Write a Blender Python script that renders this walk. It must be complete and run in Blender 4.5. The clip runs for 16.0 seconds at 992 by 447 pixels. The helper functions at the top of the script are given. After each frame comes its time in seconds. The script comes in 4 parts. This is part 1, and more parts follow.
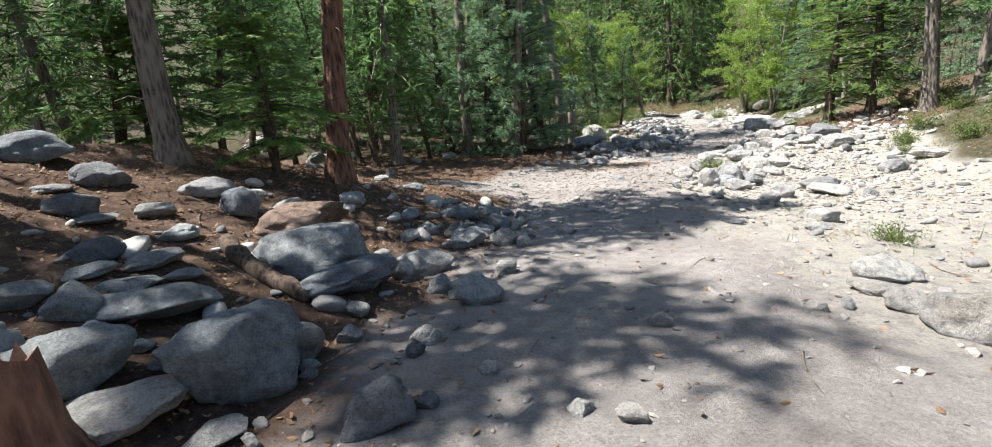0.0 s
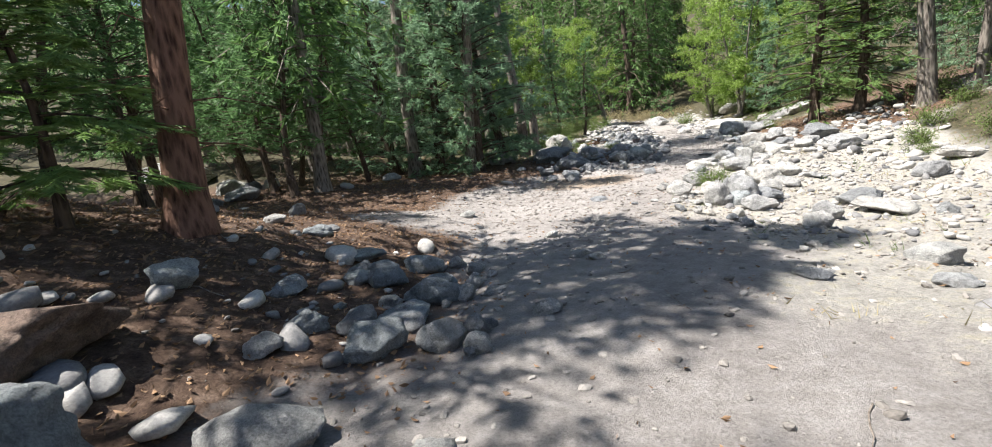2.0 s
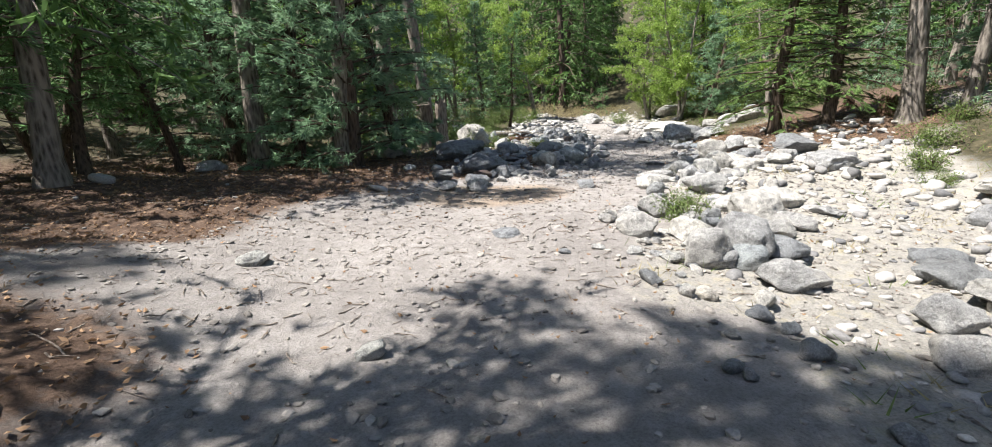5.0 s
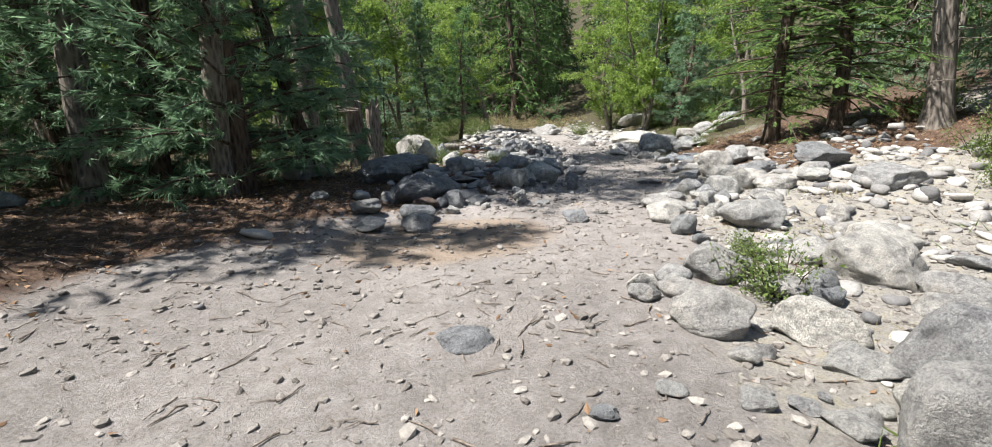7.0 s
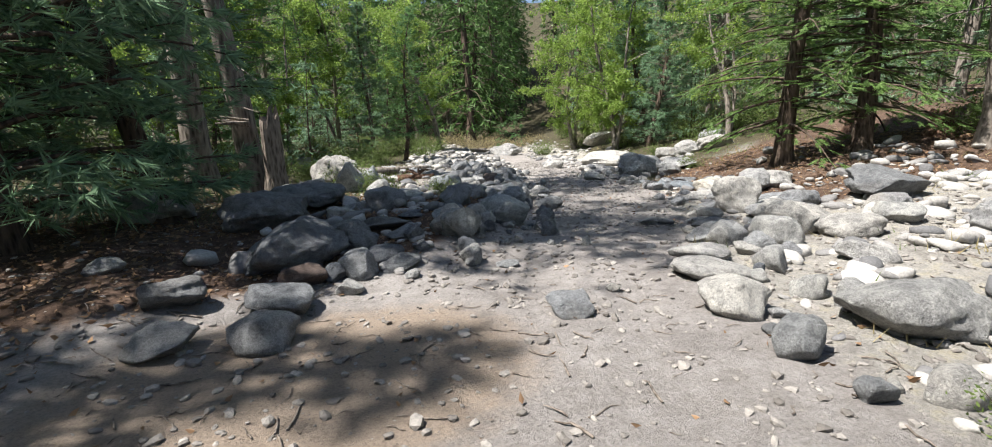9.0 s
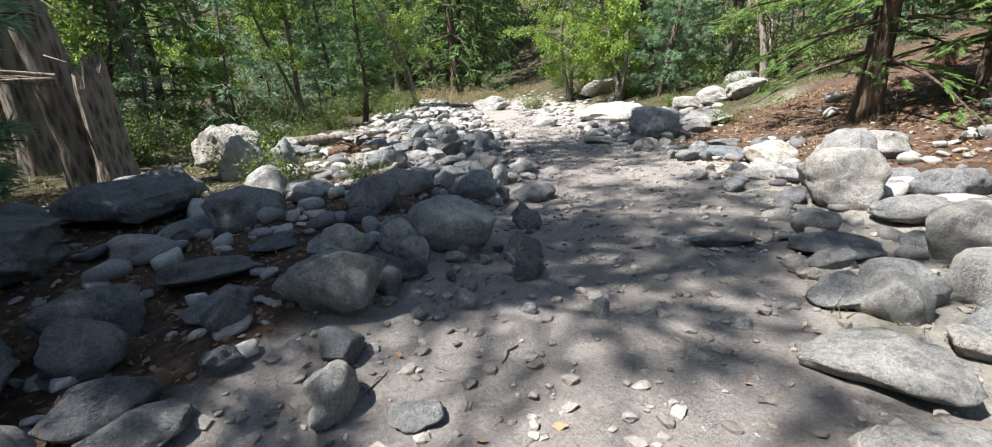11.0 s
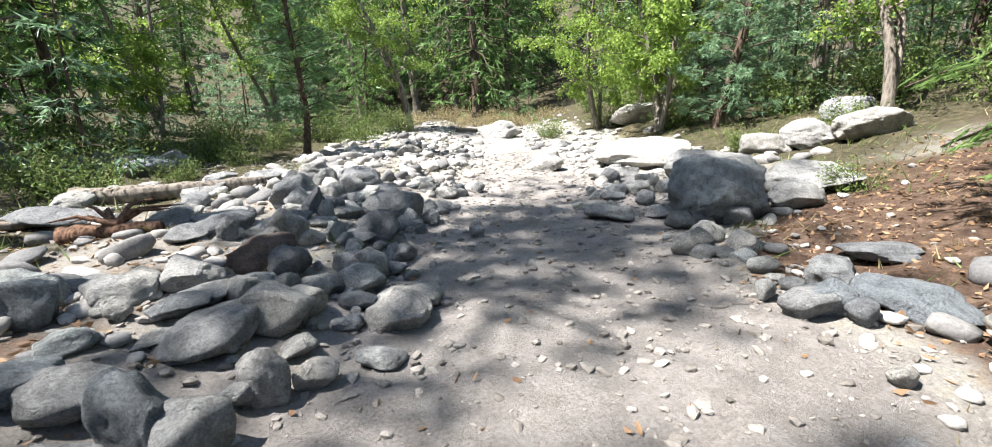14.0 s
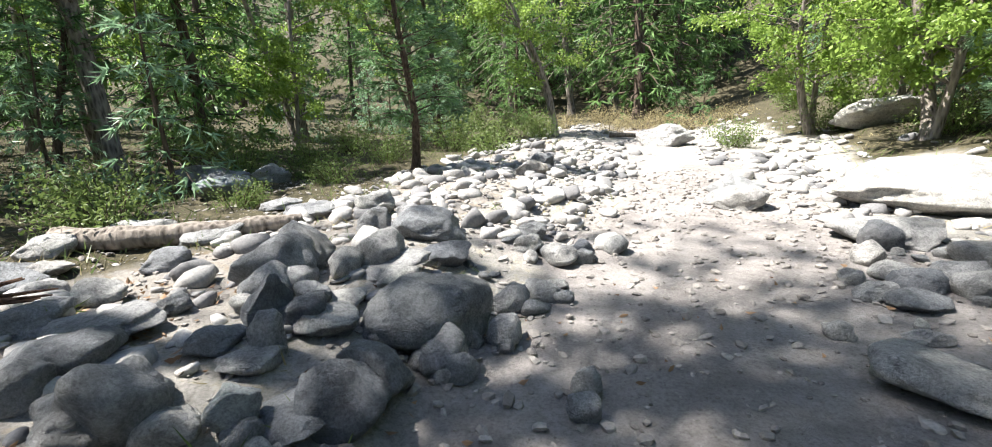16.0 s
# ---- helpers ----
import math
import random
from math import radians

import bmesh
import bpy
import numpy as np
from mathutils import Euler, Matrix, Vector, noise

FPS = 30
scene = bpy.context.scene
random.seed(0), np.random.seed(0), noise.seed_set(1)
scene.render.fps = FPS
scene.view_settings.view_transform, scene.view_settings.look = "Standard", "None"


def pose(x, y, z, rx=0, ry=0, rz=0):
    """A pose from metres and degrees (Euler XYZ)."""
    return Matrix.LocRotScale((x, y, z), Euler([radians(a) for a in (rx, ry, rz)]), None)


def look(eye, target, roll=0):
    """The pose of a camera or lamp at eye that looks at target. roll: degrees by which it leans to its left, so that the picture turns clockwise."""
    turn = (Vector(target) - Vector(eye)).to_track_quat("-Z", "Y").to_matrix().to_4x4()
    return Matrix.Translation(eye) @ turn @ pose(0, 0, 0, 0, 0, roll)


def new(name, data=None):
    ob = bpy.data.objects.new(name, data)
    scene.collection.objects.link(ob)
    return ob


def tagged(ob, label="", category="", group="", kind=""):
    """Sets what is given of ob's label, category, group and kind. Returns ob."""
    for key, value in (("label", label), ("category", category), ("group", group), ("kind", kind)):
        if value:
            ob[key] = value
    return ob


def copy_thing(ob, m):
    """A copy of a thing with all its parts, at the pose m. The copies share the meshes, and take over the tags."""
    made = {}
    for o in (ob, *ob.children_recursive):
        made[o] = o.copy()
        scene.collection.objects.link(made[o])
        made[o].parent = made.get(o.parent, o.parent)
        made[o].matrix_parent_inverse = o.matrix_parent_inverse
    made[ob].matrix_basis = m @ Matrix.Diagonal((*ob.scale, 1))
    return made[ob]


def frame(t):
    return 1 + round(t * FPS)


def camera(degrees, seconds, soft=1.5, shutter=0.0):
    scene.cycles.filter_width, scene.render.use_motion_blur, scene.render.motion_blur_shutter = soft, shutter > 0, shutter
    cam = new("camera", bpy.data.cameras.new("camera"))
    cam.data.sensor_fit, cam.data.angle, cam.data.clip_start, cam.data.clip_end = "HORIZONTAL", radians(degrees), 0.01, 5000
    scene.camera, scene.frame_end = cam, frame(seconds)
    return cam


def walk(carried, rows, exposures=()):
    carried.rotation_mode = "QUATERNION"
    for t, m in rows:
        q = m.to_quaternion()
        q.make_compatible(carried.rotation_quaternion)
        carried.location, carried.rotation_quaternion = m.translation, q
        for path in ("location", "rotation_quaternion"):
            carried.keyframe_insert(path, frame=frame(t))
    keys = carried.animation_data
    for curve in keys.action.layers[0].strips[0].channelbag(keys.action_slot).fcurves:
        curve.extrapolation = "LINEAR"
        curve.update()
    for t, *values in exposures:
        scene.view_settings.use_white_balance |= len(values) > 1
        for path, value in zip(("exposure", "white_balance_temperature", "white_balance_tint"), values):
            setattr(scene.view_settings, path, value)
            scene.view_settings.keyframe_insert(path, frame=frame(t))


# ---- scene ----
cam = camera(92.4, 16.0, soft=1.0)
METRES, EYE, TILT, LEAN, TURN = 26.3, 1.5, 0.0, 0.0, 0.0
ROWS = [
    (0.0, 0.0, 0.0, 0.0, -1.19, -13.92, 4.79),
    (0.5, -0.0002, 0.0303, -0.0028, -4.48, -14.72, 7.33),
    (1.0, 0.0021, 0.061, -0.0039, -5.04, -11.79, 3.87),
    (1.5, 0.0069, 0.0898, -0.0061, -11.41, -13.78, 7.29),
    (2.0, 0.0136, 0.1198, -0.0082, -6.15, -12.71, 6.66),
    (2.5, 0.0224, 0.1514, -0.0102, -10.56, -13.72, 7.66),
    (3.0, 0.0349, 0.1788, -0.0107, -11.77, -13.8, 6.34),
    (3.5, 0.0476, 0.207, -0.0133, -13.98, -14.26, 5.7),
    (4.0, 0.0608, 0.2338, -0.0168, -15.43, -14.98, 2.23),
    (6.5, 0.1012, 0.3837, -0.0285, -12.88, -13.55, 2.6),
    (7.0, 0.111, 0.4142, -0.0314, -19.86, -13.15, 2.06),
    (7.5, 0.1197, 0.447, -0.0332, -20.33, -12.29, 1.26),
    (8.0, 0.1324, 0.4766, -0.0345, -25.27, -9.6, 0.22),
    (10.5, 0.2139, 0.6077, -0.0399, -23.71, -15.43, 3.9),
    (11.0, 0.2327, 0.6347, -0.0386, -25.6, -16.56, 3.51),
    (11.5, 0.2548, 0.6591, -0.0377, -27.84, -16.04, 4.04),
    (12.0, 0.275, 0.6844, -0.0388, -30.87, -16.87, 2.53),
    (12.5, 0.2975, 0.7062, -0.038, -34.78, -16.93, 3.47),
    (13.0, 0.3182, 0.7304, -0.0401, -31.7, -19.32, 3.49),
    (13.5, 0.3415, 0.7523, -0.0393, -30.41, -18.32, 3.83),
    (14.0, 0.3585, 0.7775, -0.0396, -20.43, -14.02, 2.25),
    (14.5, 0.3753, 0.8031, -0.04, -15.49, -13.13, 2.74),
    (15.0, 0.3851, 0.8324, -0.0399, -5.1, -13.34, 4.68),
    (15.5, 0.396, 0.8602, -0.039, -7.23, -13.11, 3.41),
    (16.0, 0.4025, 0.8897, -0.0396, -1.58, -12.98, 3.34),
]
walk(cam, [(t, pose(0, 0, EYE, TILT, LEAN, TURN) @ pose(METRES * x, METRES * y, METRES * z, 90 + pitch, roll, yaw)) for t, x, y, z, yaw, pitch, roll in ROWS],
     exposures=[(0.0, 1.45), (4.0, 1.5), (6.5, 1.25), (8.0, 1.2), (10.5, 1.4), (12.0, 1.7), (13.5, 1.88), (14.5, 1.95), (15.5, 2.05), (16.0, 1.98)])

# ---- light ----
SUN_FROM = Vector((-0.53, 0.04, 1.0)).normalized()
world = bpy.data.worlds.new("sky")
scene.world = world
world.use_nodes = True
wn = world.node_tree.nodes
sky = wn.new("ShaderNodeTexSky")
sky.sky_type, sky.sun_disc = "NISHITA", False
sky.sun_elevation = math.asin(SUN_FROM.z)
sky.sun_rotation = math.atan2(SUN_FROM.x, SUN_FROM.y)
wn["Background"].inputs["Strength"].default_value = 0.066
world.node_tree.links.new(sky.outputs[0], wn["Background"].inputs[0])
sun = new("sun", bpy.data.lights.new("sun", "SUN"))
sun.data.energy, sun.data.angle, sun.data.color = 5.0, radians(0.55), (1.0, 0.96, 0.905)
sun.matrix_world = look(SUN_FROM * 50, (0, 0, 0))

# ---- materials ----
def material(name, rough=0.85, spec=0.3):
    m = bpy.data.materials.new(name)
    m.use_nodes = True
    b = m.node_tree.nodes["Principled BSDF"]
    b.inputs["Roughness"].default_value = rough
    b.inputs["Specular IOR Level"].default_value = spec
    return m, m.node_tree.nodes, m.node_tree.links, b


def ramp(nd, stops):
    r = nd.new("ShaderNodeValToRGB")
    e = r.color_ramp.elements
    while len(e) < len(stops):
        e.new(0.5)
    for k, (p, c) in zip(e, stops):
        k.position, k.color = p, (*c, 1)
    return r


def noise_node(nd, lk, vec, scale, detail=6.0, rough=0.6):
    n = nd.new("ShaderNodeTexNoise")
    n.inputs["Scale"].default_value, n.inputs["Detail"].default_value, n.inputs["Roughness"].default_value = scale, detail, rough
    if vec is not None:
        lk.new(vec, n.inputs["Vector"])
    return n


def mix(nd, lk, fac, a, b, mode="MIX"):
    m = nd.new("ShaderNodeMix")
    m.data_type, m.blend_type = "RGBA", mode
    for sock, v in ((m.inputs[0], fac), (m.inputs[6], a), (m.inputs[7], b)):
        if isinstance(v, (int, float)):
            sock.default_value = v
        elif isinstance(v, tuple):
            sock.default_value = (*v, 1)
        else:
            lk.new(v, sock)
    return m.outputs[2]


def bump(nd, lk, b, height, strength, distance):
    n = nd.new("ShaderNodeBump")
    n.inputs["Strength"].default_value, n.inputs["Distance"].default_value = strength, distance
    lk.new(height, n.inputs["Height"])
    lk.new(n.outputs[0], b.inputs["Normal"])
    return n


def rock_material(name, light, dark, tint):
    """Water-worn granite: grey grain, pale veins, a few stains; each stone has its own tone."""
    m, nd, lk, b = material(name, 0.8, 0.3)
    geo = nd.new("ShaderNodeTexCoord")
    pos = nd.new("ShaderNodeNewGeometry").outputs["Position"]
    info = nd.new("ShaderNodeObjectInfo")
    big = noise_node(nd, lk, pos, 3.2, 6, 0.65)
    fine = noise_node(nd, lk, pos, 70, 8, 0.82)
    r1 = ramp(nd, [(0.25, dark), (0.55, light), (0.8, tuple(c * 0.85 for c in light))])
    lk.new(big.outputs[0], r1.inputs[0])
    r2 = ramp(nd, [(0.36, (0.36, 0.36, 0.37)), (0.52, (0.95, 0.95, 0.95)), (0.64, (1.35, 1.35, 1.34))])
    lk.new(fine.outputs[0], r2.inputs[0])
    col = mix(nd, lk, 0.75, r1.outputs[0], r2.outputs[0], "MULTIPLY")
    vein = nd.new("ShaderNodeTexWave")
    vein.inputs["Scale"].default_value, vein.inputs["Distortion"].default_value, vein.inputs["Detail"].default_value = 1.3, 14.0, 6.0
    lk.new(pos, vein.inputs["Vector"])
    r3 = ramp(nd, [(0.93, (0, 0, 0)), (1.0, (0.22, 0.22, 0.22))])
    lk.new(vein.outputs[0], r3.inputs[0])
    col = mix(nd, lk, r3.outputs[0], col, tuple(min(1, c * 1.35) for c in light))
    stain = noise_node(nd, lk, pos, 1.1, 5, 0.6)
    r4 = ramp(nd, [(0.56, (0, 0, 0)), (0.74, (0.55, 0.55, 0.55))])
    lk.new(stain.outputs[0], r4.inputs[0])
    col = mix(nd, lk, r4.outputs[0], col, tint)
    weather = noise_node(nd, lk, pos, 11, 8, 0.72)
    r5 = ramp(nd, [(0.36, (0.55, 0.55, 0.56)), (0.52, (1.0, 1.0, 1.0)), (0.68, (1.22, 1.21, 1.19))])
    lk.new(weather.outputs[0], r5.inputs[0])
    col = mix(nd, lk, 0.85, col, r5.outputs[0], "MULTIPLY")
    tone = ramp(nd, [(0.0, (0.62, 0.64, 0.68)), (0.35, (0.85, 0.86, 0.88)), (0.7, (1.02, 1.0, 0.97)), (1.0, (1.25, 1.23, 1.18))])
    lk.new(info.outputs["Random"], tone.inputs[0])
    col = mix(nd, lk, 1.0, col, tone.outputs[0], "MULTIPLY")
    lk.new(col, b.inputs["Base Color"])
    crack = nd.new("ShaderNodeTexVoronoi")
    crack.feature = "DISTANCE_TO_EDGE"
    crack.inputs["Scale"].default_value = 2.6
    wob = noise_node(nd, lk, pos, 4, 4)
    add = nd.new("ShaderNodeVectorMath")
    add.operation = "ADD"
    lk.new(pos, add.inputs[0])
    lk.new(wob.outputs[1], add.inputs[1])
    lk.new(add.outputs[0], crack.inputs["Vector"])
    rc = ramp(nd, [(0.0, (0, 0, 0)), (0.035, (1, 1, 1))])
    lk.new(crack.outputs["Distance"], rc.inputs[0])
    mid = noise_node(nd, lk, pos, 11, 10, 0.78)
    h = mix(nd, lk, 0.1, mid.outputs[0], rc.outputs[0])
    bump(nd, lk, b, h, 1.0, 0.09)
    return m


def ground_material():
    """Packed silt on the track, needle litter under the trees, pale gravel with straw on the bars, mossy soil far off."""
    m, nd, lk, b = material("ground", 0.95, 0.15)
    pos = nd.new("ShaderNodeNewGeometry").outputs["Position"]
    zone = nd.new("ShaderNodeVertexColor")
    zone.layer_name = "zone"
    sep = nd.new("ShaderNodeSeparateColor")
    lk.new(zone.outputs[0], sep.inputs[0])
    n1, n2, n3 = noise_node(nd, lk, pos, 0.8, 6), noise_node(nd, lk, pos, 7, 8, 0.7), noise_node(nd, lk, pos, 48, 9, 0.82)
    r = ramp(nd, [(0.3, (0.232, 0.215, 0.205)), (0.7, (0.335, 0.314, 0.3))])
    lk.new(n1.outputs[0], r.inputs[0])
    g = ramp(nd, [(0.34, (0.3, 0.28, 0.26)), (0.5, (0.95, 0.95, 0.95)), (0.68, (1.4, 1.39, 1.37))])
    lk.new(n3.outputs[0], g.inputs[0])
    sand = mix(nd, lk, 0.6, r.outputs[0], g.outputs[0], "MULTIPLY")
    patch = ramp(nd, [(0.32, (0.68, 0.66, 0.64)), (0.66, (1.12, 1.12, 1.12))])
    lk.new(n2.outputs[0], patch.inputs[0])
    sand = mix(nd, lk, 0.8, sand, patch.outputs[0], "MULTIPLY")
    r = ramp(nd, [(0.3, (0.045, 0.029, 0.022)), (0.52, (0.105, 0.069, 0.05)), (0.72, (0.22, 0.158, 0.12))])
    lk.new(n2.outputs[0], r.inputs[0])
    duff = mix(nd, lk, 0.8, r.outputs[0], g.outputs[0], "MULTIPLY")
    r = ramp(nd, [(0.3, (0.19, 0.175, 0.155)), (0.5, (0.32, 0.305, 0.28)), (0.66, (0.35, 0.32, 0.25))])
    lk.new(n2.outputs[0], r.inputs[0])
    gravel = mix(nd, lk, 0.7, r.outputs[0], g.outputs[0], "MULTIPLY")
    r = ramp(nd, [(0.3, (0.025, 0.022, 0.014)), (0.5, (0.06, 0.054, 0.032)), (0.7, (0.13, 0.11, 0.07))])
    lk.new(n2.outputs[0], r.inputs[0])
    grass = mix(nd, lk, 0.5, r.outputs[0], g.outputs[0], "MULTIPLY")

    def soft_mask(sock):
        ad = nd.new("ShaderNodeMath")
        ad.operation = "MULTIPLY_ADD"
        ad.inputs[1].default_value, ad.inputs[2].default_value = 0.9, -0.45
        lk.new(n2.outputs[0], ad.inputs[0])
        s = nd.new("ShaderNodeMath")
        s.operation = "ADD"
        lk.new(ad.outputs[0], s.inputs[0])
        lk.new(sock, s.inputs[1])
        q = nd.new("ShaderNodeMapRange")
        q.inputs[1].default_value, q.inputs[2].default_value = 0.3, 0.7
        lk.new(s.outputs[0], q.inputs[0])
        return q.outputs[0]
    col = mix(nd, lk, soft_mask(sep.outputs[1]), sand, gravel)
    col = mix(nd, lk, soft_mask(sep.outputs[0]), col, duff)
    col = mix(nd, lk, soft_mask(sep.outputs[2]), col, grass)
    clay = mix(nd, lk, 0.6, (0.285, 0.23, 0.183), g.outputs[0], "MULTIPLY")
    col = mix(nd, lk, soft_mask(zone.outputs["Alpha"]), col, clay)
    lk.new(col, b.inputs["Base Color"])
    vor = nd.new("ShaderNodeTexVoronoi")
    vor.inputs["Scale"].default_value = 28
    lk.new(pos, vor.inputs["Vector"])
    h = mix(nd, lk, 0.4, n2.outputs[0], n3.outputs[0])
    h = mix(nd, lk, 0.07, h, vor.outputs["Distance"])
    bump(nd, lk, b, h, 1.0, 0.06)
    return m


def bark_material(name, a, c, scale):
    m, nd, lk, b = material(name, 0.95, 0.15)
    tc = nd.new("ShaderNodeTexCoord")
    mp = nd.new("ShaderNodeMapping")
    mp.inputs["Scale"].default_value = (scale, scale, scale * 0.22)
    lk.new(tc.outputs["Object"], mp.inputs[0])
    v = nd.new("ShaderNodeTexVoronoi")
    v.inputs["Scale"].default_value = 1.0
    lk.new(mp.outputs[0], v.inputs["Vector"])
    n = noise_node(nd, lk, mp.outputs[0], 2.5, 8, 0.7)
    h = mix(nd, lk, 0.5, v.outputs["Distance"], n.outputs[0])
    r = ramp(nd, [(0.28, a), (0.6, c)])
    lk.new(h, r.inputs[0])
    lk.new(r.outputs[0], b.inputs["Base Color"])
    bump(nd, lk, b, h, 1.0, 0.03)
    return m


def leaf_material(name, dark, light, through_light=0.3, gloss=0.45):
    m, nd, lk, b = material(name, gloss, 0.25)
    geo = nd.new("ShaderNodeNewGeometry")
    r = ramp(nd, [(0.0, dark), (0.75, light), (1.0, tuple(min(1, c * 1.5) for c in light))])
    n = noise_node(nd, lk, geo.outputs["Position"], 1.2, 3)
    s = nd.new("ShaderNodeMath")
    s.operation = "MULTIPLY_ADD"
    s.inputs[1].default_value = 0.55
    lk.new(geo.outputs["Random Per Island"], s.inputs[0])
    q = nd.new("ShaderNodeMath")
    q.operation = "MULTIPLY"
    q.inputs[1].default_value = 0.5
    lk.new(n.outputs[0], q.inputs[0])
    lk.new(q.outputs[0], s.inputs[2])
    lk.new(s.outputs[0], r.inputs[0])
    lk.new(r.outputs[0], b.inputs["Base Color"])
    t = nd.new("ShaderNodeBsdfTranslucent")
    lk.new(r.outputs[0], t.inputs[0])
    x = nd.new("ShaderNodeMixShader")
    x.inputs[0].default_value = through_light
    lk.new(b.outputs[0], x.inputs[1])
    lk.new(t.outputs[0], x.inputs[2])
    lk.new(x.outputs[0], nd["Material Output"].inputs[0])
    return m


ROCK_GREY = rock_material("granite_grey", (0.43, 0.432, 0.425), (0.24, 0.245, 0.25), (0.30, 0.27, 0.22))
ROCK_PALE = rock_material("granite_pale", (0.50, 0.49, 0.47), (0.27, 0.27, 0.27), (0.40, 0.34, 0.26))
ROCK_DARK = rock_material("slate_dark", (0.26, 0.27, 0.28), (0.14, 0.147, 0.16), (0.16, 0.14, 0.12))
ROCK_BLUE = rock_material("bluish_granite", (0.37, 0.40, 0.412), (0.21, 0.228, 0.24), (0.25, 0.23, 0.20))
ROCK_RUST = rock_material("rusty_rock", (0.26, 0.19, 0.155), (0.11, 0.085, 0.075), (0.20, 0.13, 0.10))
GROUND = ground_material()
BARK_RED = bark_material("bark_red", (0.05, 0.026, 0.02), (0.22, 0.125, 0.09), 16)
BARK_GREY = bark_material("bark_grey", (0.06, 0.05, 0.042), (0.25, 0.22, 0.19), 18)
BARK_DARK = bark_material("bark_dark", (0.03, 0.022, 0.018), (0.12, 0.09, 0.07), 20)
DEADWOOD = bark_material("deadwood", (0.07, 0.055, 0.045), (0.27, 0.23, 0.195), 22)
ROTWOOD = bark_material("rotten_wood", (0.05, 0.028, 0.02), (0.19, 0.115, 0.08), 26)
PINE = leaf_material("pine_needles", (0.024, 0.06, 0.022), (0.18, 0.32, 0.13), 0.48)
SPRUCE = leaf_material("spruce_needles", (0.05, 0.11, 0.03), (0.24, 0.37, 0.12), 0.5)
BLUE_PINE = leaf_material("blue_pine_needles", (0.04, 0.09, 0.05), (0.28, 0.43, 0.26), 0.5)
FAR_NEEDLES = leaf_material("far_needles", (0.018, 0.05, 0.014), (0.18, 0.31, 0.1), 0.5)
LEAF = leaf_material("broad_leaves", (0.06, 0.13, 0.02), (0.31, 0.43, 0.10), 0.55, 0.35)
WEED = leaf_material("weed_leaves", (0.05, 0.09, 0.02), (0.17, 0.23, 0.07), 0.35)
STRAW = leaf_material("straw", (0.16, 0.13, 0.06), (0.36, 0.31, 0.17), 0.2, 0.7)
LITTER = leaf_material("dry_leaves", (0.09, 0.05, 0.03), (0.30, 0.19, 0.11), 0.1, 0.7)


# ---- ground ----
def smooth(xs, ys, v):
    return sum(np.interp(v + o, xs, ys) for o in (-1.5, -0.75, 0, 0.75, 1.5)) / 5


def track_x(y):
    """Where the middle of the track runs."""
    return smooth([-30, 0, 6, 10, 12.5, 16, 18, 19.8, 21.1, 23.4, 30, 45, 80], [0, 0, 1.6, 2.66, 3.5, 5.6, 7.2, 9, 9.4, 10.7, 13.5, 18, 30], y)


def height(x, y):
    """The lie of the land: the track falls into a wash, the banks rise on both sides, slopes close the valley."""
    x, y = np.asarray(x, float), np.asarray(y, float)
    off = x - track_x(y)
    z = smooth([-30, 0, 4, 6.2, 10, 12.5, 16, 20, 24, 30, 38, 45, 70, 400], [0.6, 0, -0.3, -0.47, -0.77, -0.87, -0.93, -0.95, -0.96, -0.9, -0.82, -0.72, 0.0, 6], y)
    near = np.clip((20 - y) / 5, 0, 1)
    z = z - np.clip((off - 0.8) * 0.07, 0, 0.22) * np.clip((16 - y) / 4, 0, 1)
    z = z + np.clip((off - 3) * 0.2, 0, 2.5) * (1 - near) + np.clip((off - 8) * 0.3, 0, 2.5) * near
    z = z + np.clip((-off - 2.4) * 0.34, 0, 2.0) * np.clip((14.5 - y) / 5, 0, 1) + np.clip((-off - 9) * 0.1, 0, 2) * np.clip((y - 20) / 6, 0, 1)
    z = z + np.clip((-off - 3) * 0.1, 0, 0.9) * np.clip((y - 10) / 4, 0, 1) * np.clip((21 - y) / 3, 0, 1)
    z = z + np.clip((-off - 1.2) * 0.25, 0, 0.3) * np.clip((y - 18) / 3, 0, 1)
    return z + np.clip((np.hypot(x - 8, y - 20) - 48) * 0.32, 0, 45)


def waves(x, y, seed, scale, count=14):
    """Cheap smooth noise: a sum of random waves."""
    g = np.random.default_rng(seed)
    out = 0
    for _ in range(count):
        a, f, p = g.uniform(0, 6.28), g.uniform(0.5, 1.6) / scale, g.uniform(0, 6.28)
        out = out + np.sin((x * np.cos(a) + y * np.sin(a)) * f * 6.28 + p)
    return out / math.sqrt(count)


